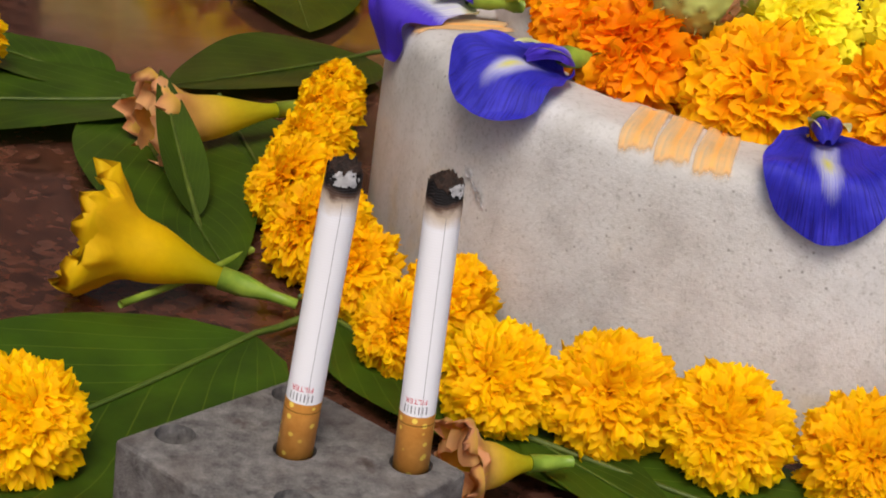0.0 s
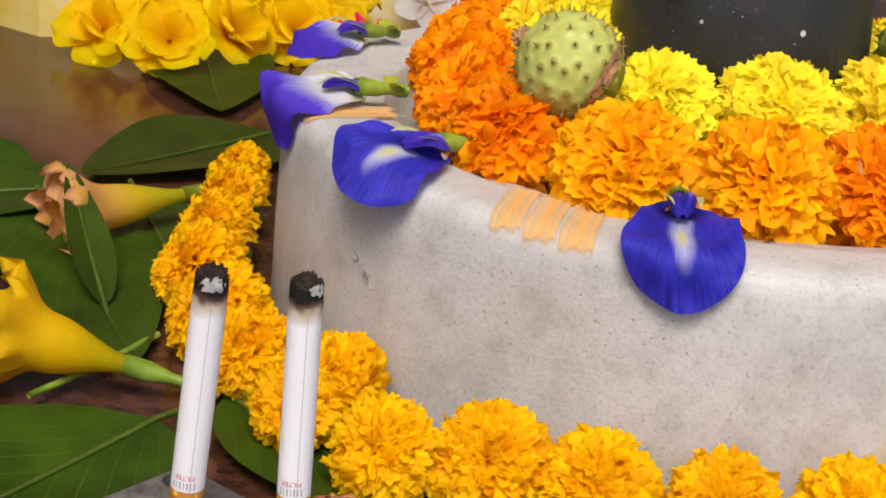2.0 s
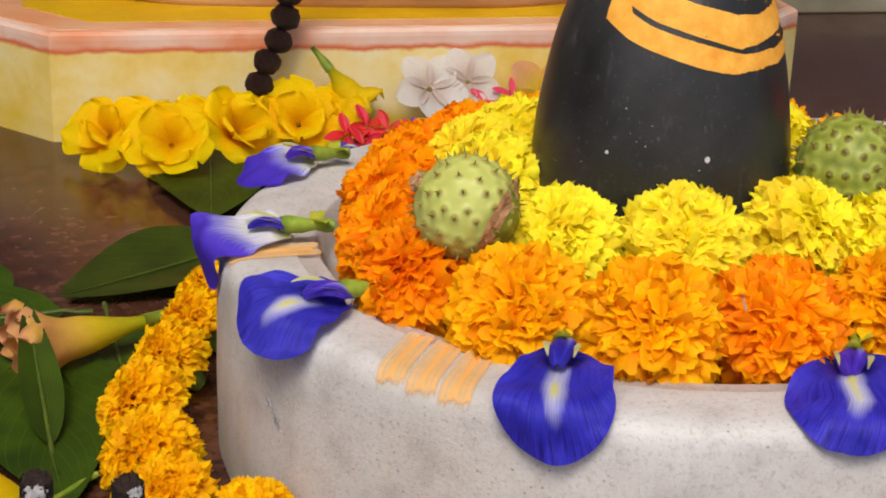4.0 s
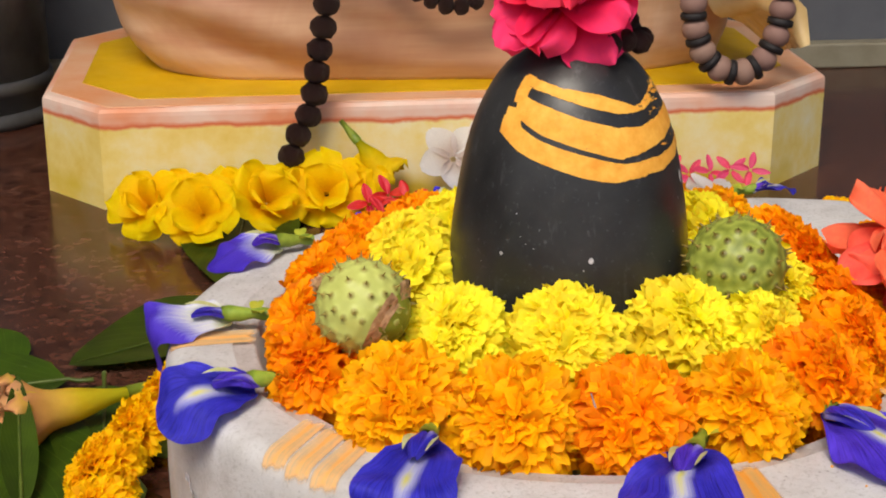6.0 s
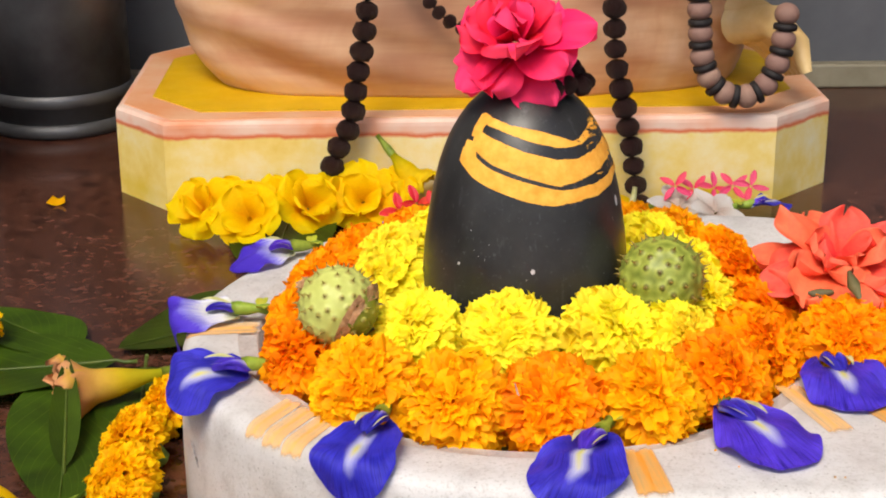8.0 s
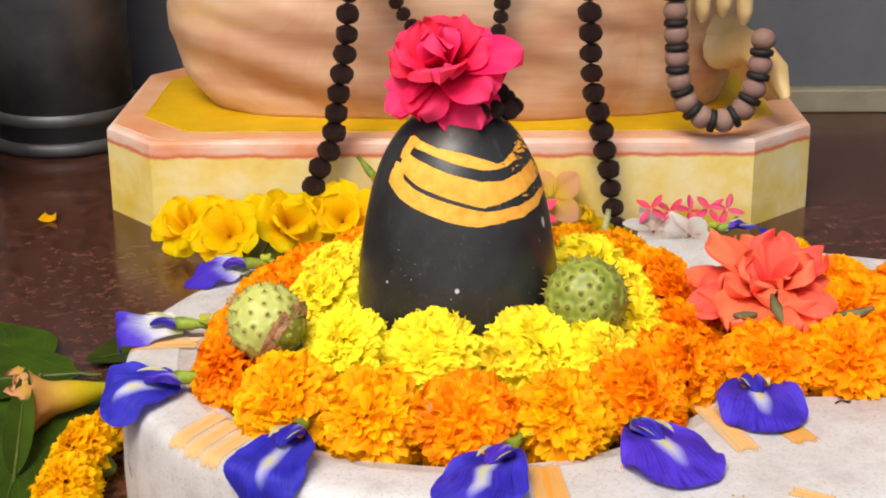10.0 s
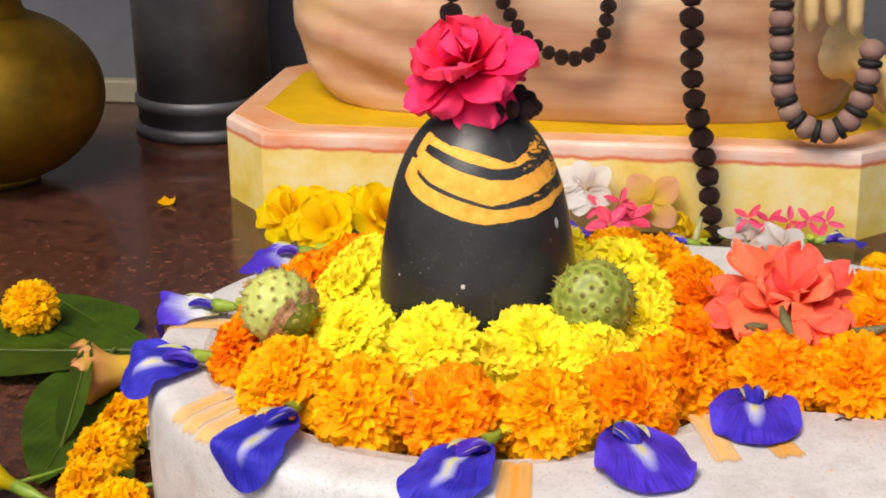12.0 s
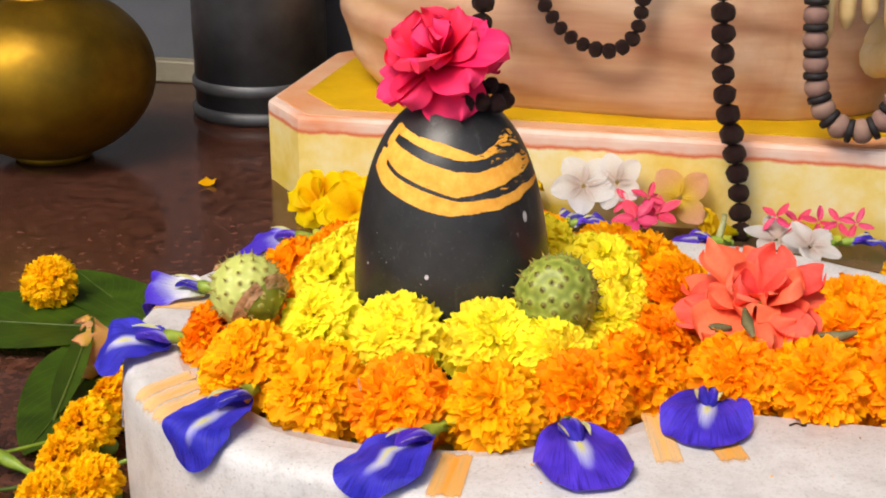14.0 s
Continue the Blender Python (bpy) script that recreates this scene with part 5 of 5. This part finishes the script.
marigold(GO_SET[0], (0.219, 0.298, 0.0150), (0, -0.4, 0.8), "golden marigold head on the floor behind the base", "loose marigolds", 0.9)
V = []
for j in range(5):
    for k in range(5):
        V.append(((k - 2) * 0.0035 * (1 - 0.1 * j), (j - 2) * 0.003, 0.0012 + 0.0006 * ((k - 2) ** 2) + 0.0004 * j))
petal = new("fallen_petal", mesh_of("fallen_petal", V, grid_faces(5, 5), ORANGE, [(0.5, 0.8)] * 25))
petal.location = (-0.310, 0.426, 0.0)
tagged(petal, "single fallen orange marigold petal on the floor", "petal")

# ---------------------------------------------------------------- block and cigarettes
BZ = 0.0335
corners = [(-0.2590, -0.1940), (-0.2262, -0.2370), (-0.1846, -0.2080), (-0.2165, -0.1650)]
HOLES = [(-0.2460, -0.1920, 0.0042), (-0.2240, -0.2190, 0.0042), (-0.2185, -0.1735, 0.0040), (-0.2210, -0.1985, 0.0046), (-0.1965, -0.2045, 0.0046)]
bm = bmesh.new()
bot = [bm.verts.new((x, y, 0.0)) for x, y in corners]
top = [bm.verts.new((x, y, BZ)) for x, y in corners]
bm.faces.new(list(reversed(bot)))
bm.faces.new(top)
for i in range(4):
    bm.faces.new((bot[i], bot[(i + 1) % 4], top[(i + 1) % 4], top[i]))
bmesh.ops.bevel(bm, geom=bm.edges[:], offset=0.0011, segments=3, affect="EDGES", profile=0.5)
block_me = bm_mesh("block_raw", bm, BLOCK, False)
raw = new("raw", block_me)
bm = bmesh.new()
for x, y, r in HOLES:
    bmesh.ops.create_cone(bm, cap_ends=True, segments=28, radius1=r * 0.9, radius2=r * 1.06, depth=0.02, matrix=Matrix.Translation((x, y, BZ - 0.0078)))
cut = new("cut", bm_mesh("cut", bm, None, False))
mod = raw.modifiers.new("holes", "BOOLEAN")
mod.object, mod.operation, mod.solver = cut, "DIFFERENCE", "EXACT"
deps = bpy.context.evaluated_depsgraph_get()
done = bpy.data.meshes.new_from_object(raw.evaluated_get(deps))
bpy.data.objects.remove(raw)
bpy.data.objects.remove(cut)
block = new("incense_block", done)
done.materials.clear()
done.materials.append(BLOCK.m)
tagged(block, "weathered grey block with drilled holes holding two cigarettes", "incense holder")


def writing(text, size, R, z, a0, mat, name, parent):
    """Raised letters wrapped round a cylinder, upside down."""
    fc = bpy.data.curves.new(name, "FONT")
    fc.body, fc.size, fc.align_x = text, size, "CENTER"
    tmp = new("tmp", fc)
    d = bpy.context.evaluated_depsgraph_get()
    me = bpy.data.meshes.new_from_object(tmp.evaluated_get(d))
    bpy.data.objects.remove(tmp)
    for q in me.vertices:
        x, y = q.co.x, q.co.y
        a = a0 - x / R
        q.co = Vector(((R + 0.00008) * math.cos(a), (R + 0.00008) * math.sin(a), z - y))
    me.materials.clear()
    me.materials.append(mat.m)
    part(name, me, parent)


REDINK = plain("red_print", lin(190, 40, 70), lin(206, 60, 90), 100, 0.6)
GREYINK = plain("grey_print", lin(112, 112, 118), lin(130, 130, 136), 100, 0.6)
GILT = plain("gilt_print", lin(120, 80, 20), lin(150, 104, 30), 100, 0.4)


def cigarette(foot, tip, seed, label, facing, notch, size):
    a, b = Vector(foot), Vector(tip)
    d = (b - a).normalized()
    a = a - d * 0.006
    L = (b - a).length
    R = 0.0039
    ob = thing("cigarette", aim(a, d), label, "cigarette", "cigarettes in the block")
    front = ob.matrix_basis.to_3x3().inverted() @ Vector((math.cos(facing), math.sin(facing), 0))
    facing = math.atan2(front.y, front.x)
    rnd = random.Random(seed)
    lf = 0.0190
    V, F = lathe([(R * 0.2, 0), (R + 0.00006, 0.0), (R + 0.00006, lf)], 40, False)
    filter_tip = part("filter", mesh_of("filter", V, F, CORK), ob, "cork-coloured filter tip with pale flecks")
    V, F = lathe([(R + 0.0001, lf - 0.0022), (R + 0.0001, lf - 0.0019)], 40, False)
    part("gilt_line", mesh_of("gilt_line", V, F, GILT), filter_tip, "thin gilt line")
    n, nv = 48, 60
    V, U, F = [], [], []
    z1 = L - 0.002
    for j in range(nv):
        s = j / (nv - 1)
        for i in range(n):
            t = 2 * math.pi * i / n
            rag = 0.0022 * noise.noise((math.cos(t) * 2.5, math.sin(t) * 2.5, seed)) * smoothstep(0.9, 1, s)
            r = R * (1 + 0.010 * noise.noise((math.cos(t) * 1.5, math.sin(t) * 1.5, s * 9 + seed)) - 0.03 * smoothstep(0.88, 1, s))
            V.append((r * math.cos(t), r * math.sin(t), lf + (z1 - lf) * s + rag))
            U.append((i / n, s))
    paper = part("paper", mesh_of("cig_paper", V, grid_faces(n, nv, 0, True), SCORCH, U), ob, "white cigarette paper scorched at the end")
    # seam of the rolled paper
    V = []
    for j in range(20):
        z = lf + (z1 - lf - 0.006) * j / 19
        for k in range(2):
            t = facing + 0.25 + 0.022 * k
            V.append(((R + 0.00005 + 0.00003 * k) * math.cos(t), (R + 0.00005 + 0.00003 * k) * math.sin(t), z))
    part("seam", mesh_of("seam", V, grid_faces(2, 20), GREYINK), paper)
    bm = bmesh.new()
    bmesh.ops.create_icosphere(bm, subdivisions=4, radius=1.0)
    for q in bm.verts:
        n3 = noise.noise(q.co * 2.2 + Vector((seed, 0, 0))) * 0.20 + noise.noise(q.co * 5 + Vector((seed, 3, 0))) * 0.26 + noise.noise(q.co * 12 + Vector((seed, 3, 1))) * 0.16
        q.co = Vector((q.co.x * R * 0.93 * (1 + n3 * 0.5), q.co.y * R * 0.93 * (1 + n3 * 0.5), z1 - 0.0006 + q.co.z * 0.0026 * (1 + n3 * 2.2)))
    ember = part("ember", bm_mesh("ember", bm, CHAR), ob, "charred black ember end")
    V, F = [], []
    nj, nk = 26, 40
    for j in range(nj):
        for k in range(nk):
            u, s = k / (nk - 1) - 0.5, j / (nj - 1)
            t = facing + notch + u * 2.2 * size
            r = R * (1.005 + 0.05 * noise.noise((u * 8, s * 5, seed)))
            V.append((r * math.cos(t), r * math.sin(t), z1 + 0.0016 - 0.0058 * size * s))
            edge = 1 - smoothstep(0.16, 0.5, math.hypot(u, (s - 0.48) * 0.95))
            if j and k and edge + 0.75 * noise.noise((u * 7, s * 4.5, seed)) + 0.35 * noise.noise((u * 17, s * 12, seed + 4)) > 0.60:
                F.append(((j - 1) * nk + k - 1, (j - 1) * nk + k, j * nk + k, j * nk + k - 1))
    part("ash_flake", mesh_of("ash_flake", V, F, ASH), ember, "ragged pale ash flake at the burnt rim")
    # printed band: red word above, the maker's mark as plain bars below
    writing("FILTER", 0.0017, R, lf + 0.0042, facing - 0.1, REDINK, "red_word", paper)
    bars = []
    for k in range(7):
        t0 = facing - 0.1 + (k - 3) * 0.21
        w = 0.022 if k % 2 else 0.034
        bars.append(([((R + 0.00009) * math.cos(t), (R + 0.00009) * math.sin(t), z) for z in (lf + 0.0007, lf + 0.0025) for t in (t0 - w, t0 + w)], [(0, 1, 3, 2)]))
    V, F = join(*bars)
    part("printed_mark", mesh_of("printed_mark", V, F, GREYINK, None, False), paper, "row of grey printed bars")
    return ob


cigarette((-0.2210, -0.1985, BZ), (-0.2172, -0.1995, 0.1005), 3, "half-burnt white filter cigarette standing in the grey block", radians(-108), 0.30, 1.0)
cigarette((-0.1965, -0.2045, BZ), (-0.1969, -0.2025, 0.0996), 8, "half-burnt white filter cigarette standing in the grey block", radians(-108), 0.85, 0.75)

# ---------------------------------------------------------------- small bits
V = []
for j in range(9):
    for k in range(4):
        a, z = radians(203) + 0.007 * (j - 4) + 0.004 * (k - 1.5), 0.046 - 0.0011 * (j - 4) + 0.0008 * (k - 1.5) * math.sin(j * 1.3)
        r = 0.1636 + 0.0012 + 0.0004 * math.sin(3 * k + j)
        V.append((MX + r * math.cos(a), MY + r * math.sin(a), z))
part("scratch", mesh_of("scratch", V, grid_faces(4, 9), ASH), base, "pale jagged scratch")
for ends in (((-0.206, -0.020, 0.004), (-0.226, -0.046, 0.006), (-0.250, -0.066, 0.005)), ((-0.168, -0.060, 0.004), (-0.160, -0.050, 0.010), (-0.150, -0.046, 0.012))):
    V, F = tube(curve(ends, 6), [0.0012] * 13, 7)
    tagged(new("green_stalk", mesh_of("green_stalk", V, F, STEM)), "thin green flower stalk lying beside the garland", "stalk", "green stalks")
V, F = tube([(-0.0105, -0.112, 0.083), (-0.0095, -0.1165, 0.090), (-0.0105, -0.1175, 0.096), (-0.012, -0.116, 0.101)], [0.0003, 0.0004, 0.0004, 0.0002], 6)
tagged(new("pale_thread", mesh_of("pale_thread", V, F, ASH)), "thin pale thread caught between orange marigolds", "thread")
V, F = tube(curve([(0.165, -0.072, 0.0786), (0.168, -0.0705, 0.0792), (0.1705, -0.0715, 0.0790), (0.172, -0.0700, 0.0786)], 5), [0.0004] * 16, 6)
tagged(new("dry_curl", mesh_of("dry_curl", V, F, CHAR)), "tiny dark dry curl on the marble", "debris")
rnd = random.Random(77)
for k in range(26):
    x, y = rnd.uniform(0.06, 0.22), rnd.uniform(-0.165, -0.075)
    if math.hypot(x, y) < 0.140:
        continue
    r = rnd.uniform(0.0002, 0.0006)
    bm = bmesh.new()
    bmesh.ops.create_icosphere(bm, subdivisions=1, radius=r)
    ob = new("speck", bm_mesh("speck", bm, DRY if k % 3 else TILAK))
    ob.location = (x, y, 0.0782 + r * 0.3)
    tagged(ob, "tiny speck of dry dirt on the marble", "speck", "specks on the marble")
